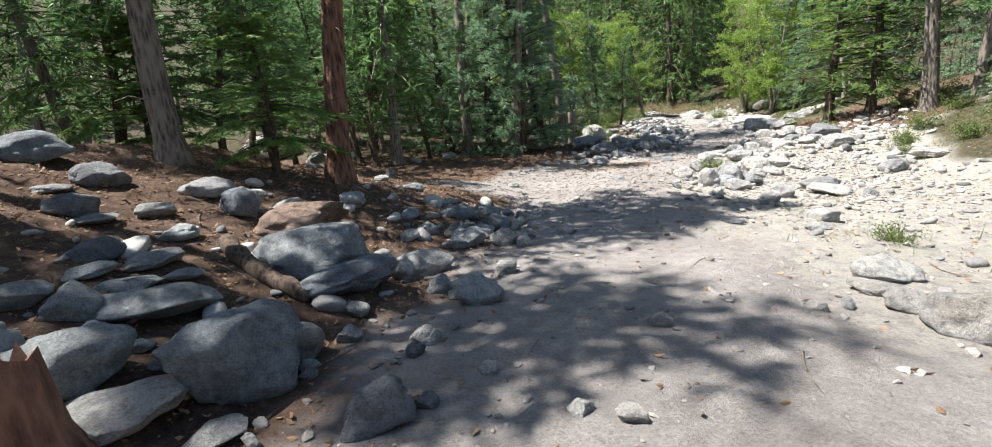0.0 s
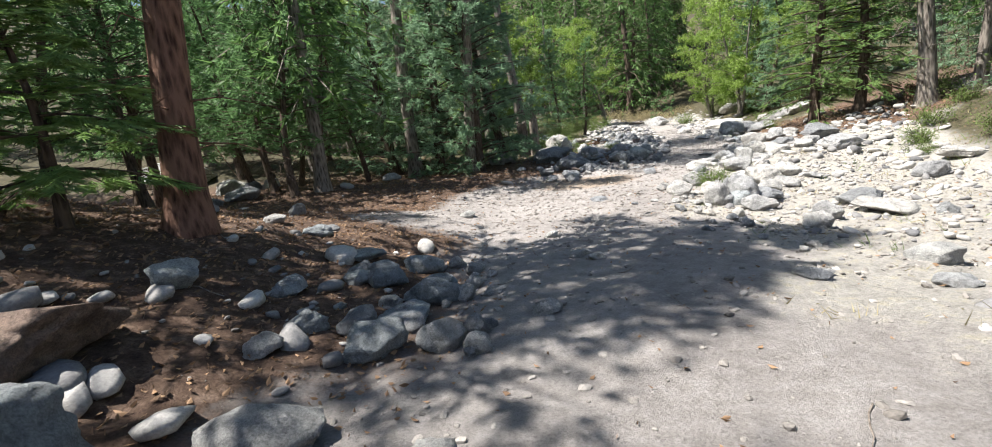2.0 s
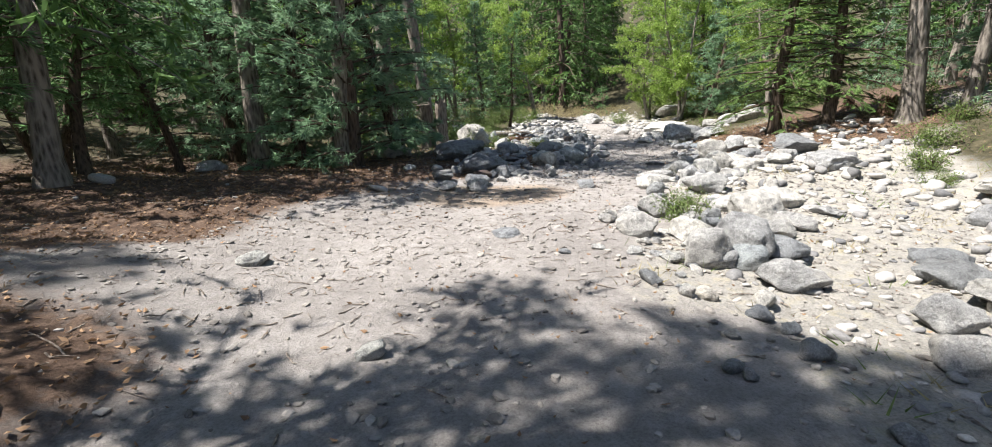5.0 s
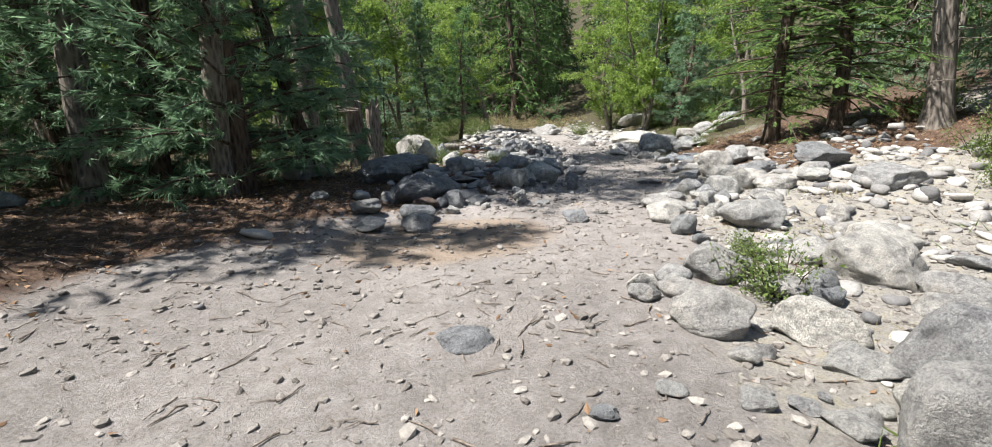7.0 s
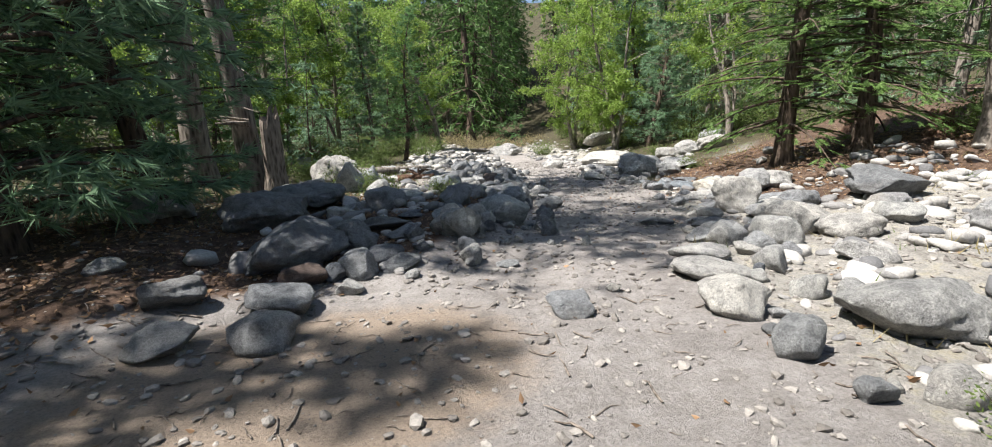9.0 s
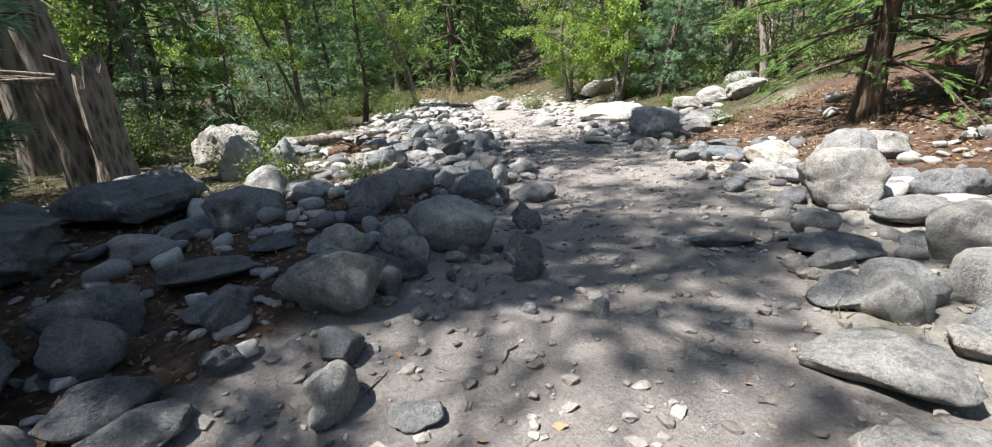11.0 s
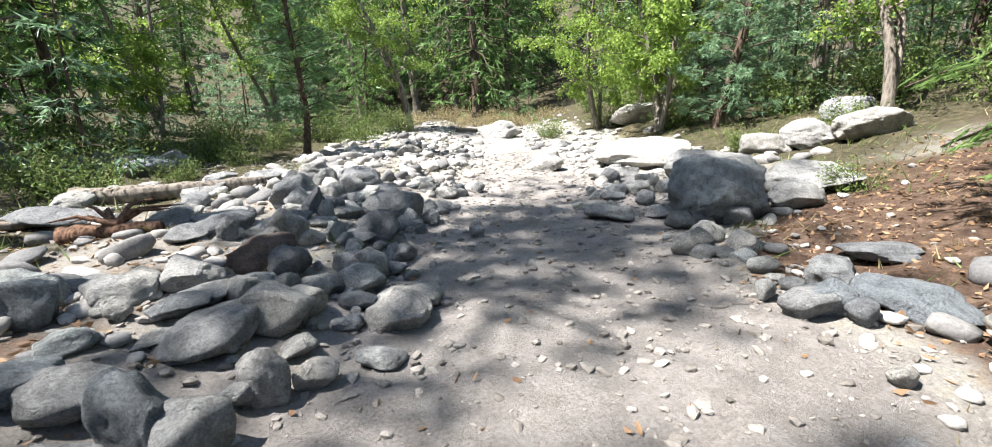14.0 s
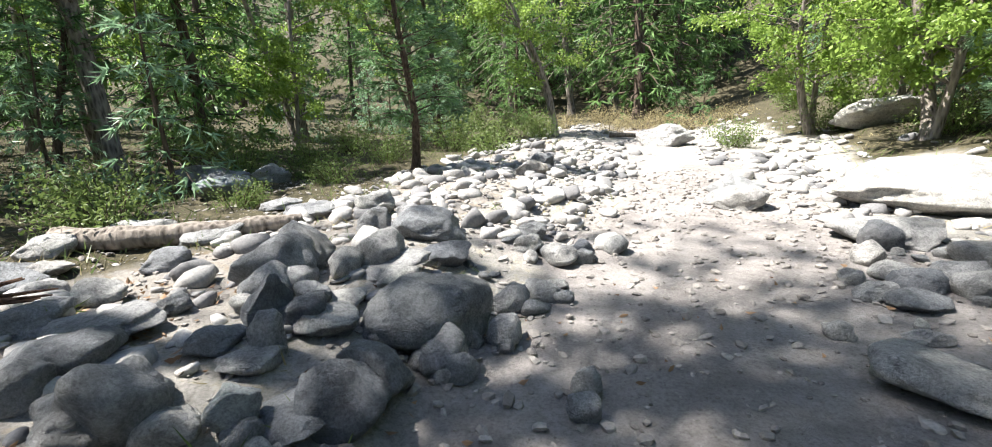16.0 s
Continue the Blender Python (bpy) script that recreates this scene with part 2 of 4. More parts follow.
def zones(x, y):
    """Shares of needle litter, gravel and grass at a place."""
    off = x - track_x(y)
    w = waves(x, y, 5, 3.0) * 0.5
    wide = np.interp(y, [0, 8, 11, 13, 18, 19.5, 40], [1.5, 1.6, 2.4, 4.8, 4.5, 1.6, 1.6])
    left = np.clip((-off - wide + w + 0.4) / 1.6, 0, 1)
    spruce = np.clip((3.4 - np.hypot((x - 15.6) * 0.9, (y - 20.8) * 0.75) + w) / 1.0, 0, 1)
    bank = np.clip((off - 11.5 + w) / 1.5, 0, 1) * np.clip((18 - y) / 2, 0, 1)
    late = np.clip((y - 21) / 4, 0, 1)
    slope = np.clip((off - 4.6 - np.clip(y - 23, 0, 3) * 0.8 + w) / 1.2, 0, 1) * np.clip((y - 18) / 2, 0, 1) * np.clip((29 - y) / 2, 0, 1) * 0.75
    duff = np.clip(left * (1 - 0.6 * late) + spruce + bank + slope, 0, 1)
    gravel = np.clip((off - 1.4 + w) / 1.2, 0, 1) + late * np.clip((-off - 1.2 + w) / 0.8, 0, 1)
    grass = late * np.clip((-off - 3.8 + w) / 1.5, 0, 1) + np.clip((off - 3.4 + w) / 1.2, 0, 1) * np.clip((y - 23) / 3, 0, 1) + np.clip((np.hypot(x - 8, y - 20) - 26) / 6, 0, 1) + np.clip((off - 7.8 + w) / 2.5, 0, 1) * np.clip((18 - y) / 2, 0, 1)
    return duff, np.clip(gravel, 0, 1), np.clip(grass, 0, 1)


def relief(x, y):
    """The ground as built, with its small bumps and ruts."""
    duff, gravel, _ = zones(x, y)
    rough = 0.25 + 0.75 * np.clip(duff + gravel, 0, 1)
    z = height(x, y) + 0.035 * waves(x, y, 1, 2.2) * rough + 0.014 * waves(x, y, 2, 0.7) * rough + 0.006 * waves(x, y, 3, 0.25) * (0.4 + rough)
    off = x - track_x(y)
    return z - 0.02 * np.exp(-((off - 0.6) / 0.25) ** 2) - 0.02 * np.exp(-((off + 0.6) / 0.25) ** 2)


def mesh_object(name, verts, faces, mat, smooth_faces=True, parent=None):
    me = bpy.data.meshes.new(name)
    if isinstance(verts, np.ndarray) and isinstance(faces, np.ndarray):
        n, k = faces.shape
        me.vertices.add(len(verts))
        me.vertices.foreach_set("co", np.ascontiguousarray(verts, dtype=np.float32).ravel())
        me.loops.add(n * k)
        me.loops.foreach_set("vertex_index", np.ascontiguousarray(faces, dtype=np.int32).ravel())
        me.polygons.add(n)
        me.polygons.foreach_set("loop_start", np.arange(0, n * k, k, dtype=np.int32))
        me.update(calc_edges=True)
    else:
        me.from_pydata([tuple(v) for v in verts], [], [tuple(f) for f in faces])
    me.polygons.foreach_set("use_smooth", np.full(len(me.polygons), smooth_faces))
    me.materials.append(mat)
    ob = new(name, me)
    ob.parent = parent
    return ob


def grid_axis(lo, hi, step, far_lo, far_hi):
    mid = list(np.arange(lo, hi, step))
    a, s = mid[0], step
    while a > far_lo:
        s *= 1.13
        a -= s
        mid.insert(0, a)
    a, s = mid[-1], step
    while a < far_hi:
        s *= 1.13
        a += s
        mid.append(a)
    return np.array(mid)


gx, gy = grid_axis(-6, 18, 0.085, -900, 900), grid_axis(0, 33, 0.095, -900, 900)
GX, GY = np.meshgrid(gx, gy)
GZ = relief(GX, GY)
nx, ny = len(gx), len(gy)
idx = np.arange(nx * ny).reshape(ny, nx)
quads = np.stack([idx[:-1, :-1], idx[:-1, 1:], idx[1:, 1:], idx[1:, :-1]], -1).reshape(-1, 4)
ground = mesh_object("ground", np.stack([GX, GY, GZ], -1).reshape(-1, 3), quads, GROUND)
tagged(ground, "packed silt track with gravel bars and needle litter", "ground", kind="structure")
zcol = ground.data.color_attributes.new("zone", "FLOAT_COLOR", "POINT")
zd, zg, zr = zones(GX, GY)
zcol.data.foreach_set("color", np.stack([zd, zg, zr, np.clip((1.5 - np.hypot((GX - 4.3) * 0.75, GY - 16.9)) / 0.8, 0, 1)], -1).astype(np.float32).ravel())


# ---- rocks ----
def ball(level):
    bm = bmesh.new()
    bmesh.ops.create_icosphere(bm, subdivisions=level, radius=1)
    v = np.array([p.co[:] for p in bm.verts])
    f = np.array([[p.index for p in q.verts] for q in bm.faces])
    bm.free()
    return v, f


BALLS = {k: ball(k) for k in (1, 2, 3, 4, 5)}


def rock_shape(seed, level, angular):
    """A stone one unit across, its foot at z = 0: a ball cut by flat faces, worn and dented."""
    v, f = BALLS[level]
    g = np.random.default_rng(seed)
    v = v / (np.abs(v) ** 2.35).sum(1, keepdims=True) ** (1 / 2.35)
    for _ in range(int(7 + 10 * angular)):
        n = g.normal(size=3)
        n /= np.linalg.norm(n)
        d = g.uniform(0.52, 0.92)
        s = v @ n - d
        v -= np.outer(np.where(s > 0, s * g.uniform(0.75, 0.97), 0), n)
    off = g.uniform(0, 50, 3)
    if level >= 3:
        r = np.array([1 + 0.2 * noise.noise(Vector(p * 1.3 + off)) + 0.09 * noise.noise(Vector(p * 3.3 + off)) + 0.045 * noise.noise(Vector(p * 9 + off)) for p in v])
        v *= r[:, None]
    lo, hi = v.min(0), v.max(0)
    return (v - (lo + hi) / 2) / (hi - lo) + (0, 0, 0.5), f


ROCK_MESHES = {}


def rock_mesh(kind, mat):
    key = (kind, mat.name)
    if key not in ROCK_MESHES:
        v, f = rock_shape(*kind)
        o = mesh_object("boulder", v, f, mat)
        ROCK_MESHES[key] = o.data
        bpy.data.objects.remove(o)
    return ROCK_MESHES[key]


STONE_LABELS = {"granite_grey": "grey water-worn granite boulder with rough grain", "granite_pale": "pale granite boulder on gravel",
                "slate_dark": "dark blue-grey boulder with fine cracks", "bluish_granite": "blue-grey smooth boulder on needle litter", "rusty_rock": "rusty brown boulder on needle litter"}
stone_count = 0


def boulder(x, y, w, d, h, turn, mat=None, tilt=0.0, lift=0.0):
    """One boulder, w wide, d deep, h high above the ground, with its foot sunk in."""
    global stone_count
    stone_count += 1
    g = np.random.default_rng(stone_count)
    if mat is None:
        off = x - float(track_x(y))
        # sunlit places get pale stone more often: brightness put into the colour
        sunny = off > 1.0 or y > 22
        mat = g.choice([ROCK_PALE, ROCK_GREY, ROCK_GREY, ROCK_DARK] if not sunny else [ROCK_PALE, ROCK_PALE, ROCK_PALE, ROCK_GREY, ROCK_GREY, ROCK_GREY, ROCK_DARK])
    level = 5 if w > 0.9 else 4
    me = rock_mesh((int(g.integers(1, 15)) + (100 if level == 5 else 0), level, float(g.choice([0.35, 0.7, 1.0]))), mat)
    ob = new("boulder", me)
    sink = 0.3 * h
    ob.matrix_basis = Matrix.LocRotScale((x, y, float(relief(x, y)) - sink + lift), Euler((radians(tilt + g.uniform(-6, 6)), radians(g.uniform(-8, 8)), radians(turn + g.choice([0, 180]) + g.uniform(-12, 12)))), (w * 1.06, d * 1.06, h + sink))
    return tagged(ob, STONE_LABELS[mat.name], "boulder", "boulders along the track")


def boulders(rows, mat=None):
    for r in rows:
        boulder(*r, mat=mat)


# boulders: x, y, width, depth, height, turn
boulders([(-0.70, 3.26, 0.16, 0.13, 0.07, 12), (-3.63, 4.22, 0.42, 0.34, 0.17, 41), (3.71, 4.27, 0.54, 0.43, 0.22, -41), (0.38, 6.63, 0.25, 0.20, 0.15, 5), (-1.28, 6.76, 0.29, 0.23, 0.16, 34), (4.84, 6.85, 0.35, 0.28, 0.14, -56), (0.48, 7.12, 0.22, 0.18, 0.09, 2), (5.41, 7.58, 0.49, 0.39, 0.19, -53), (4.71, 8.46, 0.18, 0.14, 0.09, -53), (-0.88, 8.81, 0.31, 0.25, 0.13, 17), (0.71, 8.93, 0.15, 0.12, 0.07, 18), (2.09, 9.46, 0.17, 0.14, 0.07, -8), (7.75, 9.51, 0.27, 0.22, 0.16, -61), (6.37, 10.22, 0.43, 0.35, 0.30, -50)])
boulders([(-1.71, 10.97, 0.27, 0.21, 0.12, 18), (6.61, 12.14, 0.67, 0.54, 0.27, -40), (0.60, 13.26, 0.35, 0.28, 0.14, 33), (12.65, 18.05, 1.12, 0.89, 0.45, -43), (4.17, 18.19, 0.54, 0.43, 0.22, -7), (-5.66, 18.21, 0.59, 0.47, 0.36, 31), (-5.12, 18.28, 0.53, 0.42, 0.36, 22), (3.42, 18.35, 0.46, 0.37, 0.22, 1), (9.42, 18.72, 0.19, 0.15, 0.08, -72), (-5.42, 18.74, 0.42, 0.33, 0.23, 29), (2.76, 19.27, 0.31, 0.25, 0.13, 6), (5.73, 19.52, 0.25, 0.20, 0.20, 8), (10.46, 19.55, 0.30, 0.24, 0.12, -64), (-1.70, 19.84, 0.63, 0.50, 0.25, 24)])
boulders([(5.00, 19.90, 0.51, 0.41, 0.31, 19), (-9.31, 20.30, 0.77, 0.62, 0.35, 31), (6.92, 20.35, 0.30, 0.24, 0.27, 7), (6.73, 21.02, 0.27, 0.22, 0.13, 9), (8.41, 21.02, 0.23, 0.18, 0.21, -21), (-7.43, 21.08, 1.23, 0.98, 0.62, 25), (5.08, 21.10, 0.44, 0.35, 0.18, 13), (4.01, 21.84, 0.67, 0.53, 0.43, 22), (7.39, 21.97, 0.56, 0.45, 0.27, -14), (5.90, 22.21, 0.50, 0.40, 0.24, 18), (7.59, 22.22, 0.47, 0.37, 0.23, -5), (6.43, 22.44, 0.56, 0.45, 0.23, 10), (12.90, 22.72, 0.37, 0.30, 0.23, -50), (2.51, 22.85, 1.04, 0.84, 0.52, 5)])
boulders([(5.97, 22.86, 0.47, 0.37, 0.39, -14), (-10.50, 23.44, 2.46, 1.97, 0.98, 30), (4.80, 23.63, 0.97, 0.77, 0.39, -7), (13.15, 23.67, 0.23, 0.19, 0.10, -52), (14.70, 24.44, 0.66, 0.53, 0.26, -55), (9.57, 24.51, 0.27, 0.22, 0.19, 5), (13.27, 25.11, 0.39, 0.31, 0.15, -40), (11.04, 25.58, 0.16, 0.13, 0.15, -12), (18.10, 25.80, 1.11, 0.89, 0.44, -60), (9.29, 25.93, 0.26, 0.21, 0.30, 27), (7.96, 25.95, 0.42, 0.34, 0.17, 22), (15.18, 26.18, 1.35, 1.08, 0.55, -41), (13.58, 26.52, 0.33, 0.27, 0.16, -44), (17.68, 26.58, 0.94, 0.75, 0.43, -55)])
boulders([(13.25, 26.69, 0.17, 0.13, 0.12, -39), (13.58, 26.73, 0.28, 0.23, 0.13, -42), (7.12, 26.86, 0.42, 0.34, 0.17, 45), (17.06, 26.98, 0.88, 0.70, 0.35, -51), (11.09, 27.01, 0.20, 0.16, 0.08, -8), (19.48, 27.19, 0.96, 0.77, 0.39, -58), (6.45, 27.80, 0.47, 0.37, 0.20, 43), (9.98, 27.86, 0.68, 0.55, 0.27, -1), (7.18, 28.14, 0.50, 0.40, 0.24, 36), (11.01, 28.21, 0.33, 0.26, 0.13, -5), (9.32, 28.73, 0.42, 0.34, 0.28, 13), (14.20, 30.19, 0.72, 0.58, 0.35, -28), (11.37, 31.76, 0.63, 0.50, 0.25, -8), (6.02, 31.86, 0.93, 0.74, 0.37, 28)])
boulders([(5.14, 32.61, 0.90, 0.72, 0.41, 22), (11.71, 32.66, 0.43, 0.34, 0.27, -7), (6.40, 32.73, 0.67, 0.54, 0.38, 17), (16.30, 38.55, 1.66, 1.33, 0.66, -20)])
boulders([(-2.64, 2.55, 0.69, 0.55, 0.30, 45), (-2.25, 2.81, 0.12, 0.10, 0.07, 38), (-1.79, 2.82, 0.81, 0.65, 0.52, 32), (-2.53, 3.02, 0.21, 0.17, 0.07, 39), (-1.43, 3.10, 0.14, 0.11, 0.08, 25), (-3.08, 3.26, 0.34, 0.27, 0.26, 43), (-3.48, 3.28, 0.35, 0.28, 0.18, 46), (-2.73, 3.50, 0.90, 0.72, 0.20, 37), (-3.04, 3.72, 0.45, 0.36, 0.10, 39), (-3.40, 3.84, 0.36, 0.29, 0.10, 41), (-0.23, 4.37, 0.47, 0.37, 0.28, 2), (-1.53, 4.57, 0.98, 0.78, 0.28, 18), (-2.01, 4.93, 1.15, 0.92, 0.45, 22), (-3.38, 4.96, 0.36, 0.29, 0.15, 34)], ROCK_BLUE)
boulders([(-3.33, 6.19, 0.47, 0.37, 0.36, 28), (-6.00, 6.35, 0.88, 0.70, 0.35, 43), (-0.44, 6.86, 0.54, 0.43, 0.23, 3), (-1.07, 7.20, 0.37, 0.30, 0.20, 27), (-0.28, 7.47, 0.62, 0.50, 0.14, 23), (-2.30, 7.63, 0.41, 0.33, 0.25, 38), (-0.94, 7.85, 0.14, 0.11, 0.07, 30), (-1.48, 8.09, 0.36, 0.29, 0.19, 35), (-0.01, 8.15, 0.57, 0.45, 0.33, 0), (-0.84, 8.52, 0.32, 0.25, 0.15, 24), (-0.54, 8.57, 0.49, 0.39, 0.28, 20), (-0.02, 8.75, 0.48, 0.38, 0.16, 13), (-0.17, 9.34, 0.51, 0.41, 0.22, 13), (-0.95, 9.52, 0.54, 0.43, 0.12, 21)], ROCK_BLUE)
boulders([(-1.78, 10.43, 0.45, 0.36, 0.16, 25), (5.89, 11.82, 0.43, 0.34, 0.26, -34), (6.31, 19.59, 0.56, 0.45, 0.36, 9), (6.47, 20.42, 0.53, 0.43, 0.12, 4), (7.43, 20.44, 0.75, 0.60, 0.45, -13), (8.29, 21.81, 0.44, 0.35, 0.38, -19), (12.95, 22.24, 0.67, 0.53, 0.20, -58), (8.72, 22.26, 0.24, 0.19, 0.19, 6), (12.41, 22.42, 0.35, 0.28, 0.23, -62), (8.60, 22.59, 0.28, 0.23, 0.36, 7), (8.03, 22.90, 0.42, 0.33, 0.16, 16), (8.12, 23.25, 0.26, 0.21, 0.11, 13), (12.67, 23.31, 0.22, 0.18, 0.10, -51), (7.74, 23.75, 0.41, 0.33, 0.30, 17)], ROCK_BLUE)
boulders([(8.86, 24.04, 0.37, 0.29, 0.17, 19), (7.55, 24.07, 0.46, 0.37, 0.26, -7), (9.63, 24.12, 0.37, 0.30, 0.22, 4), (13.83, 24.72, 1.1, 0.95, 0.78, -12), (9.48, 25.20, 0.22, 0.18, 0.19, 31), (6.31, 25.28, 0.35, 0.28, 0.45, -13), (6.46, 31.00, 0.83, 0.66, 0.36, 28)], ROCK_BLUE)
boulders([(-0.51, 2.51, 0.15, 0.12, 0.09, 11), (-4.23, 4.97, 0.43, 0.34, 0.09, 40), (-4.48, 5.02, 0.46, 0.37, 0.21, 41), (7.56, 10.95, 0.62, 0.49, 0.24, -46), (8.21, 11.47, 0.61, 0.49, 0.24, -51), (6.50, 18.52, 0.25, 0.20, 0.07, -18), (4.70, 18.70, 0.23, 0.18, 0.15, 18), (9.87, 18.72, 0.59, 0.48, 0.13, -66), (5.39, 18.83, 0.45, 0.36, 0.14, 4), (5.25, 19.06, 0.43, 0.34, 0.17, 6), (7.45, 19.17, 0.10, 0.08, 0.07, -22), (5.71, 19.19, 0.20, 0.16, 0.12, -1), (4.37, 19.28, 1.05, 0.84, 0.43, 20), (9.42, 19.34, 0.50, 0.40, 0.11, -53)], ROCK_DARK)
boulders([(5.09, 19.52, 0.37, 0.29, 0.27, 8), (5.69, 19.88, 0.43, 0.34, 0.17, 21), (6.73, 19.95, 0.41, 0.33, 0.12, 0), (5.59, 20.42, 0.63, 0.51, 0.14, 19), (6.01, 20.74, 0.38, 0.30, 0.08, 11), (8.35, 20.79, 0.27, 0.21, 0.19, -25), (4.14, 20.87, 1.09, 0.87, 0.45, 16), (9.02, 21.81, 0.51, 0.41, 0.22, -1), (4.66, 22.65, 1.31, 1.05, 0.43, -8), (13.65, 22.89, 0.57, 0.45, 0.12, -56), (9.56, 23.84, 0.27, 0.22, 0.11, 6), (8.55, 25.26, 0.22, 0.18, 0.21, 47), (9.88, 25.32, 0.43, 0.35, 0.32, 20), (9.95, 25.52, 0.40, 0.32, 0.25, -1)], ROCK_DARK)
boulders([(8.48, 25.55, 0.57, 0.46, 0.19, 17), (12.92, 25.78, 0.12, 0.10, 0.05, -44), (10.17, 26.13, 0.82, 0.65, 0.37, 8), (13.33, 26.22, 0.34, 0.27, 0.11, -44), (8.58, 26.24, 0.21, 0.17, 0.11, 35), (10.23, 27.24, 0.38, 0.30, 0.18, 5), (9.46, 27.95, 0.33, 0.27, 0.26, 13)], ROCK_DARK)
boulders([(0.38, 2.30, 0.15, 0.12, 0.09, -9), (-1.64, 2.30, 0.32, 0.26, 0.09, 35), (-0.78, 2.43, 0.42, 0.33, 0.25, 17), (-1.39, 2.99, 0.13, 0.10, 0.08, 24), (1.20, 3.36, 0.18, 0.14, 0.12, -19), (-0.64, 3.46, 0.23, 0.19, 0.15, 10), (-1.29, 3.63, 0.22, 0.18, 0.11, 19), (-2.84, 4.07, 0.34, 0.27, 0.08, 34), (-3.14, 4.20, 0.48, 0.38, 0.11, 36), (-3.96, 5.51, 0.40, 0.32, 0.16, 35), (-0.94, 5.75, 0.73, 0.59, 0.26, 9), (-4.91, 6.04, 0.58, 0.47, 0.27, 39), (0.10, 6.84, 0.42, 0.33, 0.25, 0), (3.75, 7.29, 0.33, 0.26, 0.09, -47)], ROCK_GREY)
boulders([(1.08, 7.30, 0.28, 0.22, 0.13, -3), (-1.55, 7.92, 0.15, 0.12, 0.09, 37), (-0.45, 7.92, 0.27, 0.21, 0.14, 23), (0.67, 8.23, 0.25, 0.20, 0.09, 3), (2.13, 9.09, 0.22, 0.18, 0.08, -15), (0.55, 9.28, 0.20, 0.16, 0.11, 4), (1.93, 9.36, 0.23, 0.19, 0.10, -12), (5.25, 12.26, 0.26, 0.21, 0.09, -59), (4.96, 12.57, 0.18, 0.15, 0.10, -50), (5.89, 12.64, 0.40, 0.32, 0.13, -59), (4.13, 12.76, 0.15, 0.12, 0.05, -32), (4.59, 12.81, 0.17, 0.14, 0.06, -41), (3.71, 13.90, 0.39, 0.31, 0.10, -14), (8.13, 15.54, 0.81, 0.65, 0.33, -48)], ROCK_GREY)
boulders([(-5.81, 15.68, 0.69, 0.55, 0.33, 31), (-5.27, 16.54, 0.87, 0.69, 0.31, 27), (11.44, 17.23, 0.52, 0.42, 0.23, -53), (9.76, 17.71, 0.59, 0.47, 0.34, -67), (9.09, 18.18, 0.37, 0.30, 0.19, -70), (8.39, 18.35, 0.11, 0.08, 0.07, -58), (4.79, 18.36, 0.27, 0.21, 0.13, 19), (5.42, 18.51, 0.18, 0.14, 0.07, 4), (4.94, 18.72, 0.38, 0.30, 0.29, 14), (7.78, 18.87, 0.11, 0.09, 0.13, -34), (12.07, 18.95, 0.59, 0.47, 0.28, -73), (11.98, 19.39, 0.37, 0.30, 0.13, -68), (12.36, 19.57, 0.55, 0.44, 0.12, -68), (6.96, 20.13, 0.23, 0.18, 0.20, -5)], ROCK_GREY)
boulders([(6.97, 20.64, 0.30, 0.24, 0.16, -4), (6.92, 21.29, 0.52, 0.42, 0.35, 5), (5.85, 21.52, 0.63, 0.50, 0.37, 11), (8.60, 21.96, 0.29, 0.23, 0.10, 10), (8.28, 22.25, 0.61, 0.48, 0.18, 16), (9.62, 23.03, 0.29, 0.23, 0.10, -11), (9.17, 23.24, 0.22, 0.18, 0.10, 18), (8.46, 23.32, 0.24, 0.20, 0.06, 32), (8.25, 23.56, 0.14, 0.11, 0.13, 33), (9.06, 23.56, 0.50, 0.40, 0.30, -1), (9.46, 23.57, 0.21, 0.17, 0.07, 9), (8.52, 23.64, 0.33, 0.27, 0.11, 28), (9.90, 23.76, 0.52, 0.41, 0.14, -12), (8.63, 23.80, 0.33, 0.26, 0.12, 4)], ROCK_GREY)
boulders([(9.09, 23.81, 0.36, 0.29, 0.12, 16), (8.18, 23.91, 0.48, 0.38, 0.18, 31), (9.35, 24.07, 0.31, 0.25, 0.12, 10), (5.71, 24.64, 0.66, 0.53, 0.60, 7), (8.99, 25.13, 0.45, 0.36, 0.21, 42), (9.67, 25.26, 0.44, 0.35, 0.10, -7), (12.68, 25.35, 0.61, 0.49, 0.17, -47), (10.98, 25.36, 0.16, 0.13, 0.14, -11), (9.43, 25.66, 0.17, 0.14, 0.23, 26), (9.14, 25.70, 0.30, 0.24, 0.14, 32), (10.36, 25.73, 0.22, 0.18, 0.15, 5), (13.03, 25.81, 0.23, 0.18, 0.07, -45), (9.61, 25.93, 0.36, 0.29, 0.15, 20), (12.62, 25.96, 0.17, 0.13, 0.11, -38)], ROCK_GREY)
boulders([(9.62, 26.26, 0.33, 0.26, 0.10, 18), (9.11, 26.28, 0.37, 0.30, 0.14, 27), (13.21, 26.40, 0.26, 0.20, 0.12, -41), (7.97, 26.43, 0.33, 0.26, 0.17, 40), (9.03, 26.62, 0.54, 0.43, 0.40, 25), (9.09, 26.91, 0.53, 0.42, 0.38, 7), (6.52, 27.10, 0.77, 0.62, 0.17, 29), (7.90, 27.26, 0.36, 0.29, 0.18, 34), (10.94, 27.74, 0.31, 0.24, 0.15, -4), (7.80, 28.09, 0.58, 0.46, 0.21, 30), (6.64, 28.48, 0.50, 0.40, 0.15, 37), (7.77, 29.87, 0.55, 0.44, 0.15, 23)], ROCK_GREY)
